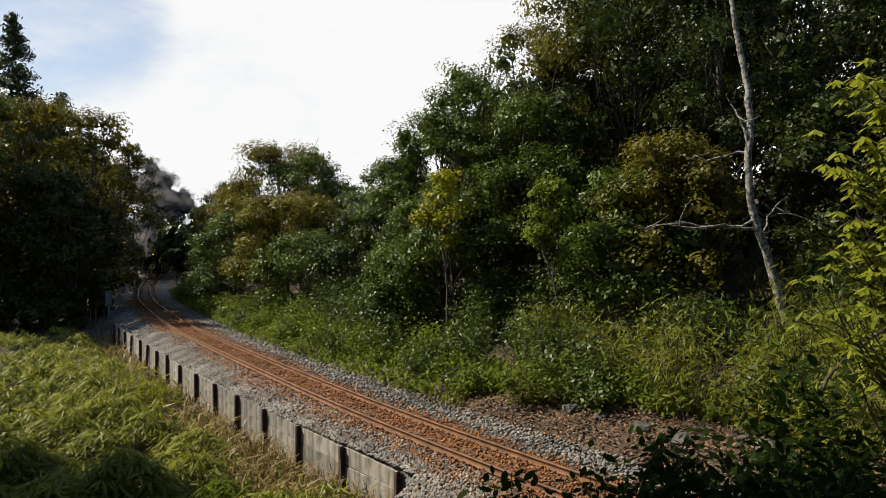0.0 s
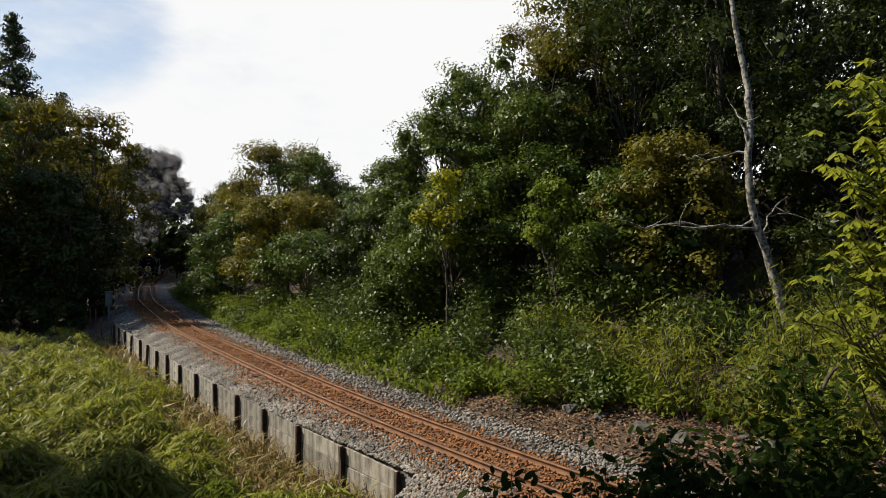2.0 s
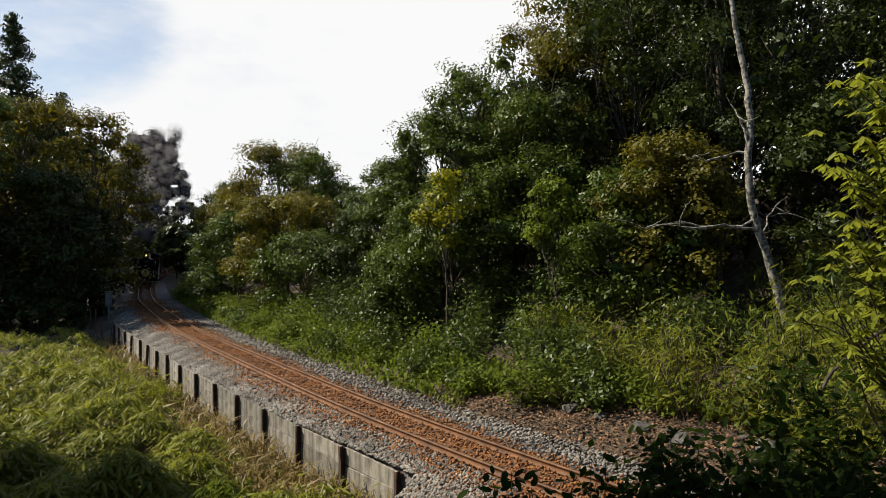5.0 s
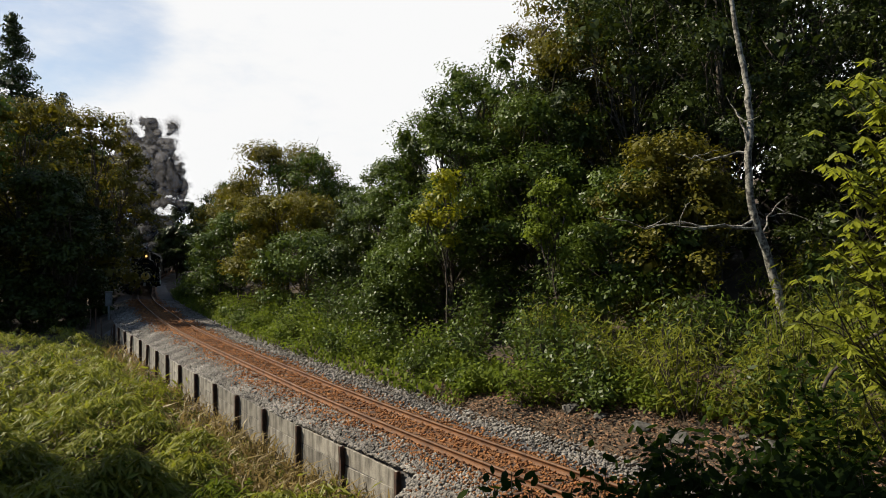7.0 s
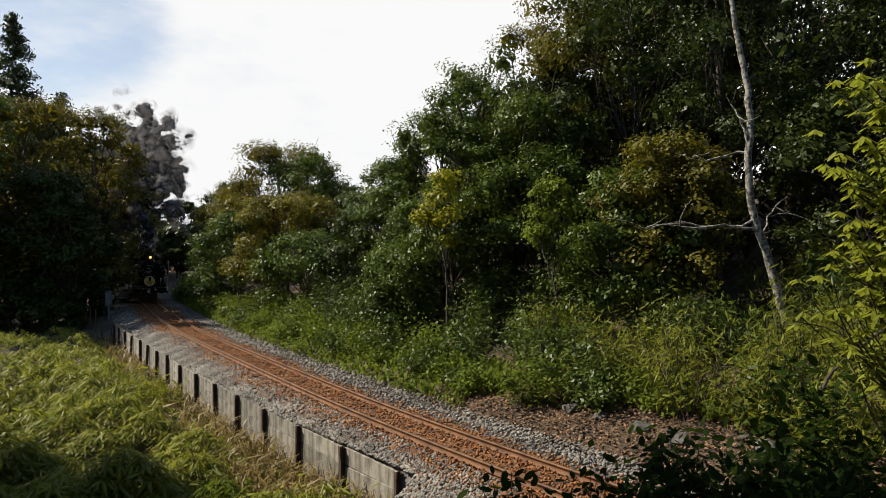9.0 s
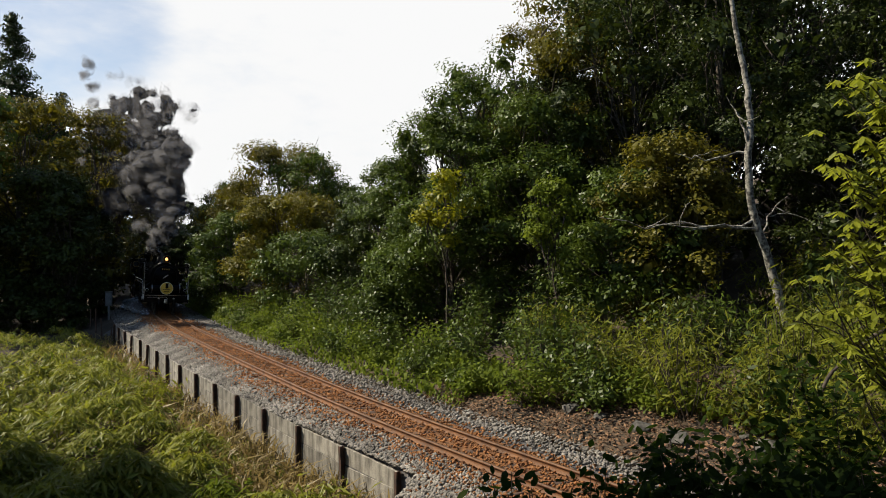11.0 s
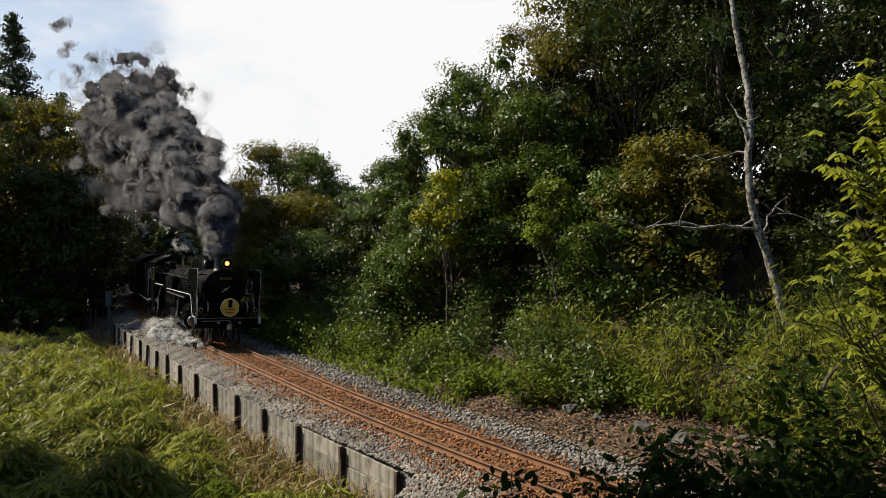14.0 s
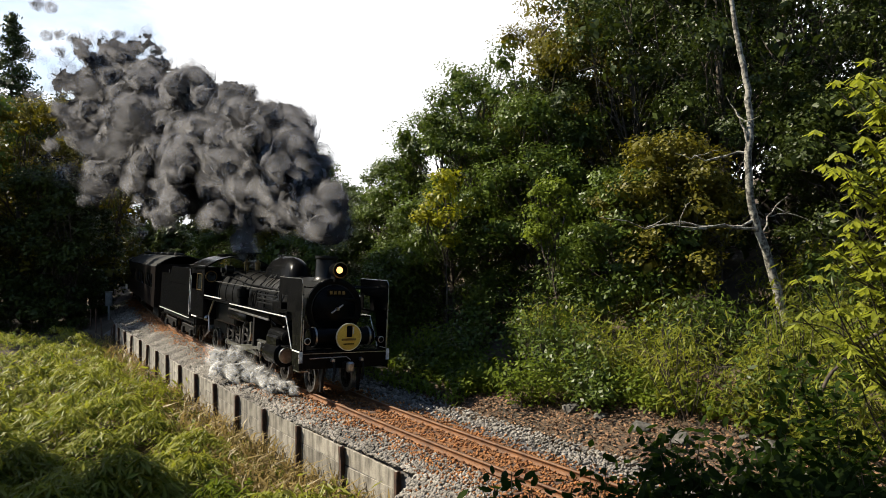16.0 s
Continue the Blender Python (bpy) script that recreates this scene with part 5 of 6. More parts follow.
    # coupler, hoses and rail guards
    cp = part("coupler", box(0.06, 0.42, -0.11, 0.11, 0.80, 1.00, 0.03), FRAME_BLACK, lo, "oily knuckle coupler")
    part("knuckle", box(0.40, 0.56, -0.15, 0.06, 0.76, 1.04, 0.04), STEEL, cp, "worn steel knuckle")
    for y in (-0.42, 0.46):
        part("air_hose", pipe([(0.07, y, 1.02), (0.24, y, 0.98), (0.30, y, 0.72), (0.22, y, 0.50)], 0.035), FRAME_BLACK, lo)
        part("hose_valve", lathe((0.08, y, 1.05), (1, 0, 0), [(0, 0.06), (0.12, 0.05), (0.13, 0)], 12), STEEL, lo, "bright valve", True)
    part("coupling_lever", pipe([(0.12, -1.1, 1.12), (0.12, 0.0, 1.14), (0.2, 0.1, 1.05)], 0.014, 6), STEEL, lo)
    for sd in (-1, 1):
        part("rail_guard", plate([(-0.30, 0.12), (-0.22, 0.12), (-0.10, 0.82), (-0.30, 0.82)], sd * 0.53, sd * 0.60), FRAME_BLACK, lo)
    # running boards with white edges
    for sd in (-1, 1):
        rb = part("running_board", box(-10.45, -1.15, min(sd * 0.78, sd * 1.34), max(sd * 0.78, sd * 1.34), 2.13, 2.17, 0.006), BLACK, lo)
        part("white_edge", box(-6.9, -1.15, sd * 1.35 - 0.012, sd * 1.35 + 0.012, 2.148, 2.18), WHITE, rb, "white painted edge")
        part("white_edge", box(-10.6, -8.0, sd * 1.35 - 0.012, sd * 1.35 + 0.012, 2.25, 2.29), WHITE, rb, "white painted edge")
        part("front_ladder", pipe([(-1.15, sd * 1.34, 2.14), (-0.62, sd * 1.34, 1.30)], 0.015, 6), WHITE, rb, "white painted sloping edge")
        part("valance", box(-6.6, -2.9, sd * 1.22 - 0.02, sd * 1.22 + 0.02, 1.93, 2.13), BLACK, rb)
        part("running_pipe", pipe([(-7.2, sd * 1.27, 1.98), (-4.6, sd * 1.27, 1.95), (-2.9, sd * 1.25, 1.92)], 0.035), STEEL, rb, "pale lagged pipe")
        # four cooling pipes above the board
        for k in range(4):
            part("cooling_pipe", pipe([(-3.0, sd * 0.98, 2.36 + 0.13 * k), (-4.9, sd * 0.98, 2.36 + 0.13 * k), (-4.95, sd * 0.88, 2.42 + 0.13 * k)], 0.03), SOOT, rb)
        part("air_pump", lathe((-6.1, sd * 1.12, 2.17), (0, 0, 1), [(0, 0.17), (0.25, 0.17), (0.27, 0.21), (0.55, 0.21), (0.57, 0.12), (0.62, 0.12), (0.62, 0.0)], 20), BLACK, rb, "", True)
        part("air_tank", lathe((-5.2, sd * 1.06, 1.80), (-1, 0, 0), [(0, 0), (0.04, 0.18), (0.1, 0.22), (2.2, 0.22), (2.26, 0.18), (2.3, 0)], 20), BLACK, rb, "", True)
        part("tool_box", box(-2.75, -2.05, min(sd * 0.9, sd * 1.22), max(sd * 0.9, sd * 1.22), 2.17, 2.52, 0.02), BLACK, rb)
        # boiler hand rail and pipework
        part("handrail", pipe([(-1.0, sd * 0.92, 2.78), (-5.0, sd * 0.95, 2.80), (-10.4, sd * 0.98, 2.84)], 0.016, 6), STEEL, lo, "slim handrail along the boiler")
        for x in (-3.9, -4.6, -5.1):
            part("sand_pipe", pipe([(x, sd * 0.40, 3.30), (x - 0.15, sd * 0.72, 2.98), (x - 0.4, sd * 0.93, 2.55), (x - 0.5, sd * 0.95, 2.17)], 0.02, 6), SOOT, lo)
        part("steam_pipe", pipe([(-1.9, sd * 0.70, 2.0), (-2.1, sd * 1.0, 1.7), (-2.2, sd * 1.05, 1.4)], 0.13, 12), BLACK, lo)
        # cylinders
        cyl = part("cylinder", lathe((-1.72, sd * 1.08, 0.98), (-1, 0, 0), [(0, 0), (0, 0.26), (0.06, 0.36), (1.12, 0.36), (1.18, 0.26), (1.24, 0.0)], 28), BLACK, lo, "", True)
        part("valve_chest", lathe((-1.60, sd * 1.05, 1.50), (-1, 0, 0), [(0, 0), (0, 0.15), (0.06, 0.21), (1.34, 0.21), (1.4, 0.15), (1.44, 0.0)], 22), BLACK, cyl, "", True)
        part("cylinder_casing", box(-2.85, -1.85, min(sd * 0.85, sd * 1.34), max(sd * 0.85, sd * 1.34), 0.95, 1.52, 0.06), BLACK, cyl)
        part("cylinder_cover", lathe((-1.70, sd * 1.08, 0.98), (1, 0, 0), [(0, 0.24), (0.03, 0.22), (0.05, 0.0)], 22), STEEL, cyl, "polished end cover", True)
        part("slide_bar", box(-4.35, -2.9, sd * 1.10 - 0.05, sd * 1.10 + 0.05, 1.12, 1.19), STEEL, lo, "steel slide bar")
        part("guide_bracket", box(-4.45, -4.30, min(sd * 0.70, sd * 1.25), max(sd * 0.70, sd * 1.25), 0.95, 1.9), FRAME_BLACK, lo)
        part("radius_link", plate([(-4.9, 1.05), (-4.78, 1.30), (-4.85, 1.68), (-5.0, 1.68), (-4.93, 1.30), (-5.05, 1.05)], sd * 1.12, sd * 1.19), STEEL, lo, "curved steel valve link")
        # frames and brake gear
        part("main_frame", plate([(-1.2, 0.75), (-1.2, 1.25), (-12.3, 1.25), (-12.3, 0.85), (-9.4, 0.62), (-4.2, 0.62), (-3.6, 0.95), (-1.9, 0.95)], sd * 0.42, sd * 0.47), FRAME_BLACK, lo)
        for x in (-5.82, -7.77, -9.65):
            part("brake_hanger", box(x - 0.05, x + 0.05, sd * 0.60 - 0.06, sd * 0.60 + 0.06, 0.25, 1.2), FRAME_BLACK, lo)
        part("injector", lathe((-10.40, sd * 1.2, 1.35), (-1, 0, 0), [(0, 0.05), (0.1, 0.12), (0.4, 0.10), (0.5, 0.05), (0.5, 0)], 14), STEEL, lo, "pale injector casting", True)
        part("cab_pipe", pipe([(-9.80, sd * 1.15, 2.1), (-10.20, sd * 1.22, 1.5), (-10.00, sd * 1.22, 0.9), (-10.70, sd * 1.2, 0.6)], 0.035), STEEL, lo, "pale bent pipe")
        part("cab_step", pipe([(-12.10, sd * 1.32, 1.35), (-12.10, sd * 1.32, 0.55), (-11.75, sd * 1.32, 0.55), (-11.75, sd * 1.32, 1.35)], 0.025), FRAME_BLACK, lo)
        part("foot_plate", box(-12.35, -11.50, min(sd * 0.95, sd * 1.40), max(sd * 0.95, sd * 1.40), 1.30, 1.36, 0.01), WHITE, lo, "white edged footplate")
        # wheels and rods
        for x in (-0.95, -3.05):
            add_wheel(lo, x, sd, 0.43, 9, name="leading_wheel")
        for x in (-4.85, -6.80, -8.75):
            add_wheel(lo, x, sd, 0.875, 15, phase=0 if sd < 0 else 90, name="driving_wheel")
        add_wheel(lo, -11.3, sd, 0.43, 9, name="trailing_wheel")
        rod = plate([(2.08, -0.10), (2.08, 0.10), (1.85, 0.06), (0.15, 0.06), (0, 0.11), (-0.15, 0.06), (-1.85, 0.06), (-2.08, 0.10), (-2.08, -0.10), (-1.85, -0.06), (-0.15, -0.06), (0, -0.11), (0.15, -0.06), (1.85, -0.06)], sd * 0.78, sd * 0.83)
        RODS.append((part("coupling_rod", rod, STEEL, lo, "polished coupling rod"), sd, "couple"))
        rod = plate([(0.12, 0.10), (-0.12, 0.12), (-2.85, 0.06), (-3.0, 0.08), (-3.0, -0.08), (-2.85, -0.06), (-0.12, -0.12), (0.12, -0.10)], sd * 0.87, sd * 0.92)
        for v in rod.verts:
            v.co.x = -v.co.x
        RODS.append((part("main_rod", rod, STEEL, lo, "polished main rod"), sd, "main"))
        ch_ = box(-0.16, 0.16, min(sd * 0.98, sd * 1.18), max(sd * 0.98, sd * 1.18), -0.12, 0.13, 0.02)
        add_tube(ch_, (0.1, sd * 1.08, 0), (1.5, sd * 1.08, 0), 0.04)
        RODS.append((part("crosshead", ch_, STEEL, lo, "bright crosshead and piston rod"), sd, "cross"))
    # cab
    for sd in (-1, 1):
        bm = bmesh.new()
        y0, y1 = sd * 1.36, sd * 1.385
        add_plate(bm, [(-10.50, 1.36), (-10.50, 2.45), (-12.65, 2.45), (-12.65, 1.36)], y0, y1)
        add_plate(bm, [(-10.50, 2.45), (-10.50, 3.38), (-10.82, 3.38), (-10.82, 2.45)], y0, y1)
        add_plate(bm, [(-11.52, 2.45), (-11.52, 3.1), (-11.62, 3.1), (-11.62, 2.45)], y0, y1)
        add_plate(bm, [(-10.82, 3.1), (-10.82, 3.38), (-12.65, 3.38), (-12.65, 3.1)], y0, y1)
        cab = part("cab_side", bm, BLACK, lo, "black cab side with window openings")
        part("window_pane", box(-11.52, -10.82, sd * 1.365 - 0.004, sd * 1.365 + 0.004, 2.45, 3.1), GLASS, cab)
        part("window_frame", pipe([(-10.82, sd * 1.39, 2.45), (-10.82, sd * 1.39, 3.1), (-11.62, sd * 1.39, 3.1), (-11.62, sd * 1.39, 2.45), (-10.82, sd * 1.39, 2.45)], 0.015, 6), BRASS, cab, "thin brass window frame")
        part("cab_handrail", pipe([(-12.67, sd * 1.39, 1.45), (-12.67, sd * 1.39, 3.0)], 0.013, 6), WHITE, cab, "white handrail")
    front = part("cab_front", box(-10.54, -10.50, -1.36, 1.36, 1.36, 3.40), BLACK, lo)
    for sd in (-1, 1):
        part("porthole", lathe((-10.51, sd * 1.12, 3.02), (1, 0, 0), [(0.0, 0.22), (0.05, 0.22), (0.05, 0.17), (0.02, 0.165), (0.02, 0.0)], 22), GLASS, front, "round cab window", True)
        part("porthole_rim", lathe((-10.50, sd * 1.12, 3.02), (1, 0, 0), [(0.0, 0.235), (0.06, 0.235), (0.06, 0.19)], 22), BRASS, front, "dull rim", True)
    roof = part("cab_roof", arc_roof(1.42, 3.38, 0.50, -13.00, -10.35), BLACK, lo, "", True)
    part("roof_vent", box(-12.30, -11.30, -0.45, 0.45, 3.87, 3.95, 0.03), BLACK, roof)
    part("rain_strip", pipe([(-10.40, -1.40, 3.44), (-12.95, -1.40, 3.44)], 0.015, 6), STEEL, roof)
    part("cab_floor", box(-12.65, -10.50, -1.35, 1.35, 1.30, 1.36), FRAME_BLACK, lo)
    # fittings on the firebox
    for y in (-0.22, 0.22):
        part("safety_valve", lathe((-8.80, y, 3.3), (0, 0, 1), [(0, 0.10), (0.25, 0.09), (0.27, 0.12), (0.36, 0.12), (0.38, 0.05), (0.46, 0.04), (0.46, 0)], 14), BRASS, lo, "dull brass safety valve", True)
    part("whistle", pipe([(-9.60, 0, 3.3), (-9.60, 0, 3.75)], 0.045, 10), BRASS, lo)
    part("generator", lathe((-9.20, -0.62, 3.32), (0, -1, 0), [(0, 0), (0, 0.16), (0.3, 0.19), (0.34, 0.1), (0.46, 0.1), (0.46, 0)], 18), SOOT, lo, "", True)
    part("generator_base", box(-9.40, -9.00, -1.0, -0.55, 3.08, 3.18), SOOT, lo)
    part("smoke_plate", box(-10.20, -7.80, -0.55, 0.55, 3.98, 4.01, 0.01), BLACK, lo, "flat plate over the firebox fittings")
    for x in (-10.00, -8.00):
        for y in (-0.5, 0.5):
            part("plate_stay", tube((x, y, 3.1), (x, y, 3.98), 0.02, None, 6), BLACK, lo)
    part("turret_pipe", pipe([(-10.25, -0.5, 3.45), (-9.30, -0.55, 3.40), (-8.30, -0.6, 3.22), (-6.6, -0.7, 3.1)], 0.035), SOOT, lo)
    part("turret_pipe", pipe([(-10.25, -0.7, 3.25), (-8.80, -0.75, 3.05), (-6.4, -0.82, 2.88), (-3.0, -0.84, 2.84)], 0.025), SOOT, lo)
    return lo


def build_tender():
    te = new("tender", None)
    tagged(te, "black coal tender coupled behind the locomotive", "tender", "train")
    tank = part("tank", box(-7.4, -0.25, -1.33, 1.33, 1.18, 2.55, 0.03), BLACK, te, "riveted black water tank")
    for sd in (-1, 1):
        part("bunker_side", plate([(-0.25, 2.55), (-0.25, 3.30), (-4.6, 3.30), (-4.9, 2.95), (-7.3, 2.95), (-7.3, 2.55)], sd * 1.30, sd * 1.33), BLACK, te)
        part("handrail", pipe([(-0.20, sd * 1.36, 1.3), (-0.20, sd * 1.36, 3.05), (-0.30, sd * 1.36, 3.25)], 0.014, 6), WHITE, te, "white handrail")
        part("white_sill", box(-7.4, -0.2, sd * 1.345 - 0.012, sd * 1.345 + 0.012, 1.135, 1.165), WHITE, te, "white painted sill edge")
        part("bogie_frame", box(-3.1, -0.5, sd * 0.98 - 0.05, sd * 0.98 + 0.05, 0.35, 0.72, 0.03), FRAME_BLACK, te)
        part("bogie_frame", box(-7.2, -4.6, sd * 0.98 - 0.05, sd * 0.98 + 0.05, 0.35, 0.72, 0.03), FRAME_BLACK, te)
        for x in (-0.95, -2.65, -5.05, -6.75):
            add_wheel(te, x, sd, 0.43, 9)
            part("axle_box", box(x - 0.15, x + 0.15, sd * 1.05 - 0.08, sd * 1.05 + 0.08, 0.28, 0.58, 0.02), FRAME_BLACK, te)
        part("ladder", pipe([(-7.43, sd * 0.95, 0.7), (-7.43, sd * 0.95, 3.1)], 0.02, 6), STEEL, te)
    for k in range(7):
        part("rung", tube((-7.44, -1.25, 0.8 + 0.33 * k), (-7.44, -0.85, 0.8 + 0.33 * k), 0.015, None, 6), STEEL, te)
    part("underframe", box(-7.6, -0.1, -1.1, 1.1, 0.85, 1.10, 0.02), FRAME_BLACK, te)
    part("front_wall", box(-0.30, -0.25, -1.3, 1.3, 2.5, 3.30), BLACK, te)
    part("rear_wall", box(-4.75, -4.70, -1.3, 1.3, 2.5, 3.2), BLACK, te)
    rs = np.random.RandomState(9)
    bm = bmesh.new()
    bmesh.ops.create_grid(bm, x_segments=22, y_segments=14, size=1.0)
    for v in bm.verts:
        u, w = v.co.x, v.co.y
        v.co = (-2.5 + 2.2 * u, 1.28 * w, 2.85 + 0.45 * (1 - u * u * 0.6) * (1 - w * w * 0.7) + 0.08 * rs.rand())
    part("coal", bm, COAL, te, "heaped black coal")
    return te


def build_coach():
    co = new("passenger_coach", None)
    tagged(co, "dark brown old passenger coach with a dark rounded roof", "coach", "train")
    L = 19.3
    for sd in (-1, 1):
        part("side_lower", box(-L, 0, sd * 1.40 - 0.03, sd * 1.40 + 0.03, 1.0, 2.0), COACH_BROWN, co)
        part("side_upper", box(-L, 0, sd * 1.40 - 0.03, sd * 1.40 + 0.03, 2.75, 3.2), COACH_BROWN, co)
        for k in range(15):
            x = -1.2 - k * 1.2
            part("window_pillar", box(x - 0.2, x + 0.2, sd * 1.40 - 0.03, sd * 1.40 + 0.03, 2.0, 2.75), COACH_BROWN, co)
            if k < 14:
                part("window_pane", box(x - 1.0, x - 0.2, sd * 1.39 - 0.005, sd * 1.39 + 0.005, 2.0, 2.75), GLASS, co)
        part("end_pillar", box(-1.0, 0, sd * 1.40 - 0.03, sd * 1.40 + 0.03, 2.0, 2.75), COACH_BROWN, co)
        part("end_pillar", box(-L, -18.2, sd * 1.40 - 0.03, sd * 1.40 + 0.03, 2.0, 2.75), COACH_BROWN, co)
        for x in (-2.0, -4.0, -15.3, -17.3):
            add_wheel(co, x, sd, 0.43, 8)
        for x in (-3.0, -16.3):
            part("bogie_frame", box(x - 1.5, x + 1.5, sd * 0.98 - 0.06, sd * 0.98 + 0.06, 0.35, 0.75, 0.03), FRAME_BLACK, co)
        part("gutter", pipe([(0, sd * 1.44, 3.2), (-L, sd * 1.44, 3.2)], 0.025, 6), COACH_ROOF, co)
    for x in (0.0, -L):
        part("end_wall", box(x - 0.03, x + 0.03, -1.38, 1.38, 1.0, 3.35), COACH_BROWN, co)
    part("gangway", box(0.03, 0.35, -0.5, 0.5, 1.1, 3.15, 0.04), FRAME_BLACK, co, "dark folding gangway")
    for y in (-1.0, 1.0):
        part("end_handrail", pipe([(0.06, y, 1.2), (0.06, y, 2.4)], 0.02, 6), WHITE, co)
    part("roof", arc_roof(1.46, 3.2, 0.62, -L - 0.1, 0.1), COACH_ROOF, co, "", True)
    for k in range(5):
        part("roof_vent", box(-2.6 - 3.5 * k, -2.0 - 3.5 * k, -0.25, 0.25, 3.80, 3.98, 0.05), COACH_ROOF, co)
    part("underframe", box(-L, 0, -1.2, 1.2, 0.8, 1.0), FRAME_BLACK, co)
    part("floor", box(-L, 0, -1.36, 1.36, 1.0, 1.06), FRAME_BLACK, co)
    return co


locomotive = build_locomotive()
tender = build_tender()
coaches = [build_coach() for _ in range(3)]


# ---- smoke and steam: lumpy puffs that travel ----
from mathutils import Quaternion


def smoke_material(name, col, dense, scale=1.5):
    """Soft grey that is densest in the middle of each wisp (the mesh's own thickness) and broken by noise."""
    m = bpy.data.materials.new(name)
    m.use_nodes = True
    n, l = m.node_tree.nodes, m.node_tree.links
    b = n["Principled BSDF"]
    b.inputs["Base Color"].default_value = (*col, 1)
    b.inputs["Roughness"].default_value = 1.0
    b.inputs["Specular IOR Level"].default_value = 0.0
    tr = n.new("ShaderNodeBsdfTranslucent")
    tr.inputs["Color"].default_value = (*col, 1)
    a = n.new("ShaderNodeMixShader")
    a.inputs[0].default_value = 0.5
    l.new(b.outputs[0], a.inputs[1])
    l.new(tr.outputs[0], a.inputs[2])
    thick = n.new("ShaderNodeAttribute")
    thick.attribute_name = "thickness"
    soft, no, mr, mul = n.new("ShaderNodeMapRange"), n.new("ShaderNodeTexNoise"), n.new("ShaderNodeMapRange"), n.new("ShaderNodeMath")
    co, off, add = n.new("ShaderNodeTexCoord"), n.new("ShaderNodeObjectInfo"), n.new("ShaderNodeVectorMath")
    soft.interpolation_type = "SMOOTHSTEP"
    no.inputs["Scale"].default_value = scale
    no.inputs["Detail"].default_value = 4
    for key, val in (("From Min", 0.32), ("From Max", 0.66), ("To Min", 0.62 * dense), ("To Max", min(1.0, 1.22 * dense))):
        mr.inputs[key].default_value = val
    mul.operation = "MULTIPLY"
    add.operation = "MULTIPLY_ADD"
    add.inputs[1].default_value = (1, 1, 1)
    l.new(co.outputs["Object"], add.inputs[0])
    l.new(off.outputs["Random"], add.inputs[2])
    l.new(add.outputs[0], no.inputs["Vector"])
    l.new(no.outputs["Fac"], mr.inputs["Value"])
    l.new(thick.outputs["Fac"], soft.inputs["Value"])
    l.new(soft.outputs["Result"], mul.inputs[0])
    l.new(mr.outputs["Result"], mul.inputs[1])
    cl, c = n.new("ShaderNodeBsdfTransparent"), n.new("ShaderNodeMixShader")
    l.new(mul.outputs[0], c.inputs[0])
    l.new(cl.outputs[0], c.inputs[1])
    l.new(a.outputs[0], c.inputs[2])
    l.new(c.outputs[0], n["Material Output"].inputs["Surface"])
    return m


SMOKE_COL = (0.225, 0.22, 0.228)
SMOKE_BODY = smoke_material("dark coal smoke", SMOKE_COL, 0.66)
SMOKE_VEIL = smoke_material("coal smoke veil", SMOKE_COL, 0.45)
SMOKE_HAZE = smoke_material("thin coal smoke", SMOKE_COL, 0.20, 0.9)
STEAM = smoke_material("white steam", (0.92, 0.91, 0.90), 0.30, 2.5)


def puff_mesh(name, r, n, size, mat, seed, stretch=1.35, hollow=0.3):
    """A billow of rounded wisps that lie round its middle like petals; each wisp thins towards its rim."""
    rs = np.random.RandomState(seed)
    d = unit(rs.normal(0, 1, (n, 3)))
    c = d * (r * (hollow + (0.68 - hollow) * rs.rand(n) ** 0.7))[:, None] * np.array([stretch, 1.0, 1.0])
    face = unit(d + rs.normal(0, 0.42, (n, 3)))
    a = unit(np.cross(face, rs.normal(0, 1, (n, 3))))
    b = np.cross(face, a)
    g = (size * r * (0.65 + 0.7 * rs.rand(n)))[:, None]
    k = 8
    ring = [c + (a * math.cos(q) + b * math.sin(q)) * g * (0.8 + 0.4 * rs.rand(n, 1)) - face * g * 0.35 for q in np.arange(k) * math.tau / k]
    v = np.stack([c] + ring, 1)
    f = np.array([[0, 1 + q, 1 + (q + 1) % k] for q in range(k)])
    faces = (np.arange(n)[:, None, None] * (k + 1) + f[None]).reshape(-1, 3)
    me = mesh_of(name, v.reshape(-1, 3), faces, mat, True)
    soft = unit(0.48 * d + np.array([0, 0, 0.8]))
    me.normals_split_custom_set_from_vertices(np.repeat(soft, k + 1, 0).tolist())
    me.attributes.new("thickness", "FLOAT", "POINT").data.foreach_set("value", np.tile([1.0] + [0.0] * k, n).astype(np.float32))
    return me


PUFFS = []   # (object, rows) for the plume
STEAMS = []
FLAT = np.array([0.0, 0.0, 1.0])


def chimney(t):
    """Where the chimney is, also before the clip begins."""
    m = loco_pose(t) if t >= 0 else loco_pose(0) @ pose(5.4 * t, 0, 0)
    return m


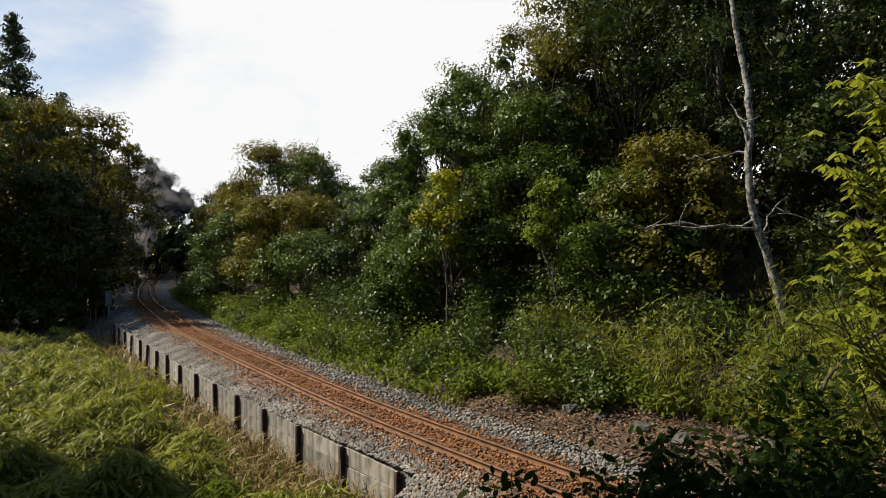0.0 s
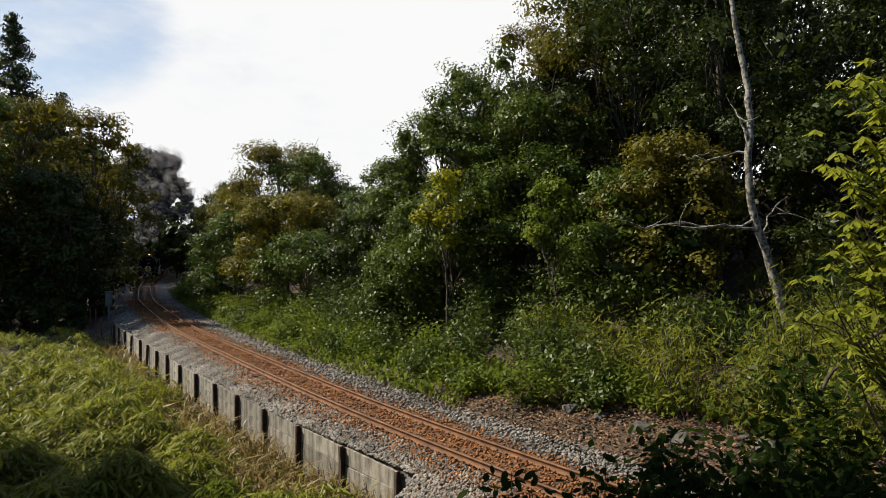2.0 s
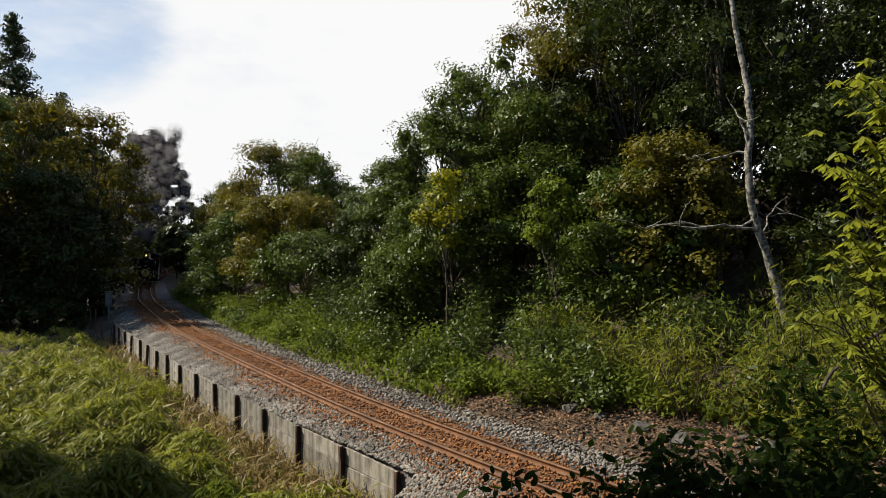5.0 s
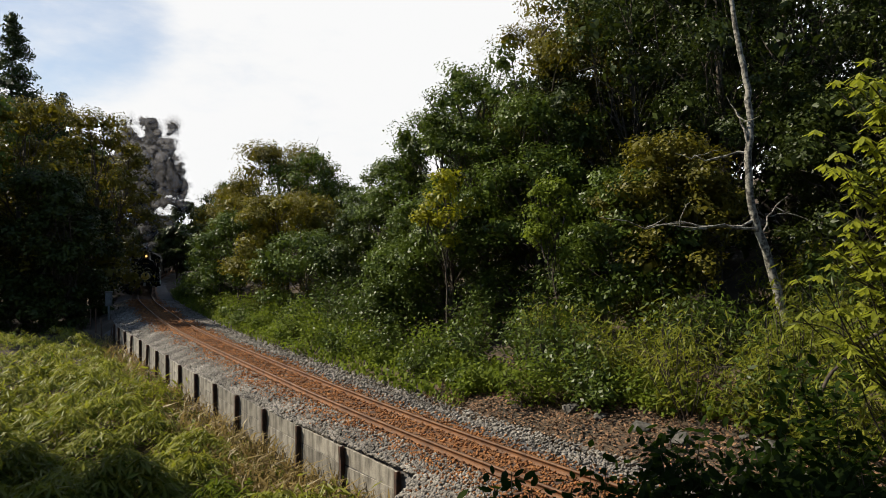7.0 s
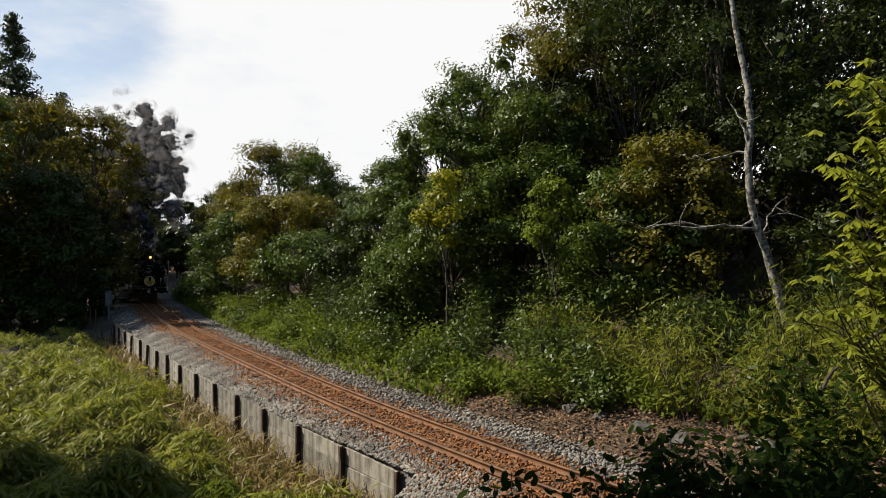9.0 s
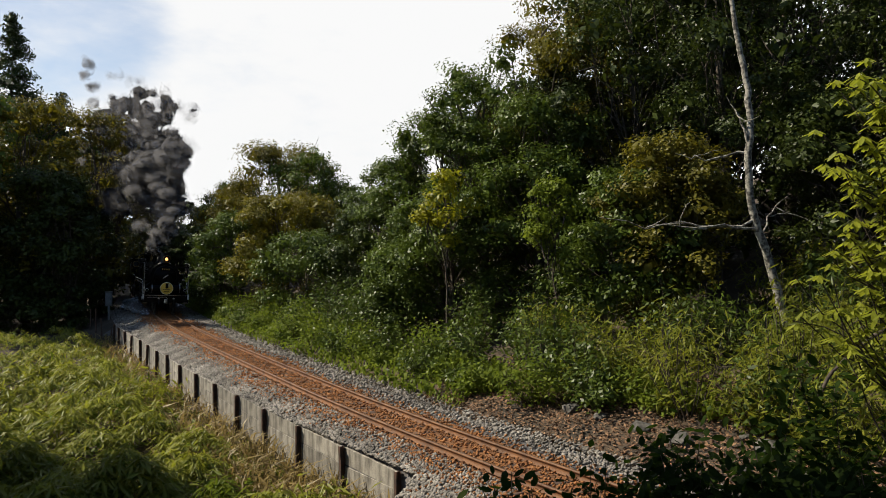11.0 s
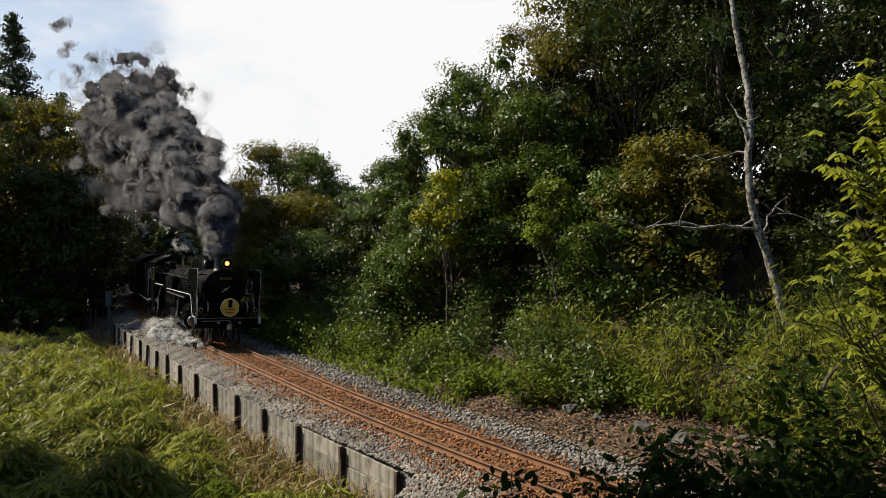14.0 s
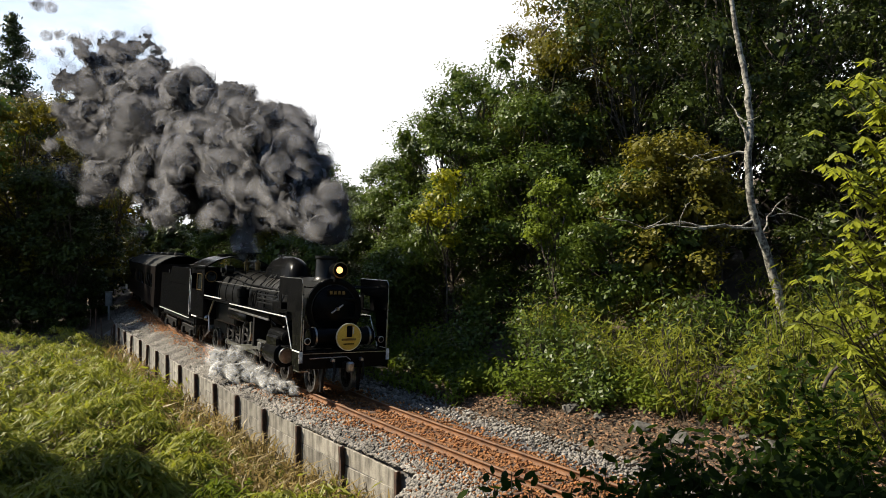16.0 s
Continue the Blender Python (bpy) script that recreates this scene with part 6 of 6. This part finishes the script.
def build_smoke():
    """Small puffs leave the chimney; broad ones swell the plume behind it. Until then they ride inside the train."""
    plume = new("smoke_plume", None)
    tagged(plume, "thick dark grey coal smoke billowing from the chimney", "smoke")
    rs = np.random.RandomState(12)
    small = [puff_mesh("puff", 0.84, 22, 0.60, SMOKE_BODY, 40 + k) for k in range(5)]
    small_soft = [puff_mesh("puff", 0.84, 14, 0.60, SMOKE_VEIL, 46 + k) for k in range(3)]
    broad = [puff_mesh("puff", 1.14, 34, 0.56, SMOKE_BODY, 50 + k, 1.5) for k in range(5)]
    broad_soft = [puff_mesh("puff", 1.14, 16, 0.62, SMOKE_VEIL, 56 + k, 1.5) for k in range(4)]
    haze = [puff_mesh("puff", 1.14, 8, 0.80, SMOKE_HAZE, 60 + k, 1.6) for k in range(4)]
    large = [puff_mesh("puff", 2.1, 12, 0.75, SMOKE_VEIL, 70 + k, 1.0) for k in range(3)]
    births = [(t, 2) for t in np.sort(rs.rand(80) * -5.0)]
    for t0, t1, n_small, n_broad in ((0.0, 8.0, 14, 16), (8.0, 11.0, 22, 24), (11.0, 15.95, 56, 40)):
        births += [(t, 0) for t in np.arange(t0, t1, 1 / n_small)] + [(t, 1) for t in np.arange(t0, min(t1, 15.5), 1 / n_broad)]
    for te, kind in births:
        u = rs.normal(0, 1, 3)
        u = u / np.linalg.norm(u) * rs.rand() ** 0.5 * (0.92 if te < 11 else 0.80)
        u[2] *= 0.8
        out = np.linalg.norm(u)
        late = te > 11.3
        if kind == 2:
            me = large[rs.randint(3)]
        elif kind == 1:
            me = broad[rs.randint(5)] if late and out < 0.62 else haze[rs.randint(4)] if out > (0.70 if late else 0.62 if te > 9.5 else 0.40) else broad_soft[rs.randint(4)]
        else:
            me = small[rs.randint(5)] if late else small_soft[rs.randint(3)]
        ob = tagged(new("puff", me), kind="stuff")
        ob.parent = plume
        ob.scale = (1.0 - 0.2 * rs.rand(),) * 3
        spread = 1.7 if te < 9 else 1.3 if te < 11.5 else 1.05
        gust = 1 + 0.07 * math.sin(te * 5.1) + 0.05 * math.sin(te * 11.7)
        lift = (0.36 + 0.62 * rs.rand() ** 0.75) * (1.85 if te < 9 else 1.85 - 0.75 * min(1.0, (te - 9) / 4))
        wind = 0.08 if te < 6 else 0.08 + 0.42 * min(1.0, (te - 6) / 3)
        m0 = chimney(te)
        top = np.array(m0 @ Vector((-1.55, 0, 4.25)))
        ahead = np.array(m0.to_3x3() @ Vector((1, 0, 0)))

        def at(a):
            rise = lift * (3.0 * gust * (1 - math.exp(-a / 0.42)) + 7.6 * (1 - math.exp(-a / 4.5)))
            wide = 0.10 + 0.95 * (1 - math.exp(-a / 0.2)) + 2.9 * (1 - math.exp(-a / 2.1)) + 0.05 * a
            return top + ahead * 0.9 * (1 - math.exp(-a / 0.35)) + np.array([-wind, 0.10, 0.0]) * a + np.array([-0.03, 0.0, 0.0]) * a ** 1.7 + np.array([0, 0, rise]) + u * wide * spread

        axis = Vector((0, 0, 1))
        rate = rs.normal(0, 1) * 0.35
        rows = []
        if kind == 2:
            start, turn = -te, Quaternion(axis, 6.0 * rs.rand())
        else:
            # it rides in the boiler or in a coach until its moment
            start = 0.04 if kind == 0 else 0.38 + 0.3 * rs.rand()
            car = rs.randint(3)
            slot = Vector((-3.2 - 4.2 * rs.rand(), 0, 2.42)) if kind == 0 else Vector((-2.6 - 14.0 * rs.rand(), 0, 2.22))
            t1 = max(2, math.floor((te + start) * FPS)) / FPS
            for t in list(np.arange(0.0, t1 - 0.3, 1.0)) + [t1 - 1 / FPS]:
                m = loco_pose(t) if kind == 0 else coach_pose(t, car)
                turn = Quaternion(axis, m.to_euler().z)
                rows.append((t, Matrix.LocRotScale(m @ slot, turn, None)))
            start = t1 - te
            turn = Quaternion(axis, radians(160 * rs.rand() - 80)) @ turn
        for a in [start] + [v for v in (0.18, 0.4, 0.8, 1.4, 2.2, 3.4, 5.0, 7.0, 9.5, 12.5, 16.5, 21.0) if v > start + 0.05]:
            rows.append((te + a, Matrix.LocRotScale(Vector(at(a)), Quaternion(axis, rate * (a - start)) @ turn, None)))
            if te + a > 16.0:
                break
        PUFFS.append((ob, rows))


def build_steam():
    rs = np.random.RandomState(14)
    low = [puff_mesh("puff", 0.48, 9, 0.75, STEAM, 80 + k, 1.0) for k in range(3)]
    jet = new("cylinder_steam", None)
    tagged(jet, "white steam blowing low beside the wheels", "steam")
    for k in range(40):
        u = k / 39
        x = -1.2 - 5.6 * u ** 1.2 + rs.normal(0, 0.15)
        y = -0.98 - 0.55 * u - abs(rs.normal(0, 0.14)) * (1 + u)
        z = 0.0 + 0.12 * u + abs(rs.normal(0, 0.13)) * (0.35 + u)
        ob = tagged(new("puff", low[rs.randint(3)]), kind="stuff")
        ob.parent = jet
        ob.scale = (0.42 + 0.6 * u + 0.15 * rs.rand(),) * 3
        STEAMS.append((ob, (x, y, z), rs.rand(3) * 360 * FLAT, rs.normal(0, 1, 3) * 60 * FLAT))
    cap = new("whistle_steam", None)
    tagged(cap, "small white puff of steam above the cab roof", "steam")
    for k in range(14):
        ob = tagged(new("puff", low[rs.randint(3)]), kind="stuff")
        ob.parent = cap
        u = k / 13
        STEAMS.append((ob, (-9.6 - 1.0 * u + rs.normal(0, 0.1), rs.normal(0, 0.15), 3.9 + 0.75 * u + rs.normal(0, 0.1)), rs.rand(3) * 360 * FLAT, rs.normal(0, 1, 3) * 60 * FLAT))
    return jet, cap


build_smoke()
steam_things = build_steam()


def motions():
    """The train runs down the line, its wheels and rods turn, the smoke drifts off."""
    coarse = [0.5 * k for k in range(33)]
    walk(locomotive, [(t, loco_pose(t)) for t in coarse])
    walk(tender, [(t, tender_pose(t)) for t in coarse])
    for k, c in enumerate(coaches):
        walk(c, [(t, coach_pose(t, k)) for t in coarse])
    for s in steam_things:
        walk(s, [(t, loco_pose(t)) for t in coarse])
    times = [0.1 * k for k in range(161)]
    run = [front_s(0) - front_s(t) for t in times]
    for w, at, r, phase in WHEELS:
        if r > 0.6:
            rows = [(t, pose(*at, 0, math.degrees(x / r) + phase, 0)) for t, x in zip(times[::2], run[::2])]
        else:
            rows = [(t, pose(*at, 0, math.degrees(x / r), 0)) for t, x in zip(times, run)]
        walk(w, rows)
    for ob, sd, kind in RODS:
        rows = []
        for t, x in zip(times, run):
            a = x / 0.875 + (0 if sd < 0 else math.pi / 2)
            cx, cz = 0.33 * math.cos(a), -0.33 * math.sin(a)
            px, pz = -6.8 + cx, 0.875 + cz
            hx = px + math.sqrt(3.0 ** 2 - (pz - 0.98) ** 2)
            if kind == "couple":
                rows.append((t, pose(px, 0, pz)))
            elif kind == "main":
                rows.append((t, pose(px, 0, pz, 0, -math.degrees(math.atan2(0.98 - pz, hx - px)), 0)))
            else:
                rows.append((t, pose(hx, 0, 0.98)))
        walk(ob, rows)
    for ob, rows in PUFFS:
        walk(ob, rows)
    for ob, at, first, spin in STEAMS:
        rows = []
        for k in range(33):
            t = 0.5 * k
            if 1.2 < t < 6.3:
                rows.append((t, pose(-4.0 - 0.01 * first[2], 0, 2.42, *(first + spin * t * 0.6))))
                continue
            g = first + spin * t * 0.6
            rows.append((t, pose(at[0] - 0.15 * math.sin(t * 1.7 + first[2]), at[1] + 0.1 * math.sin(t * 2.3 + 2 * first[2]), at[2] + 0.06 * math.sin(t * 2.9 + first[2]), *g)))
        walk(ob, rows)


motions()
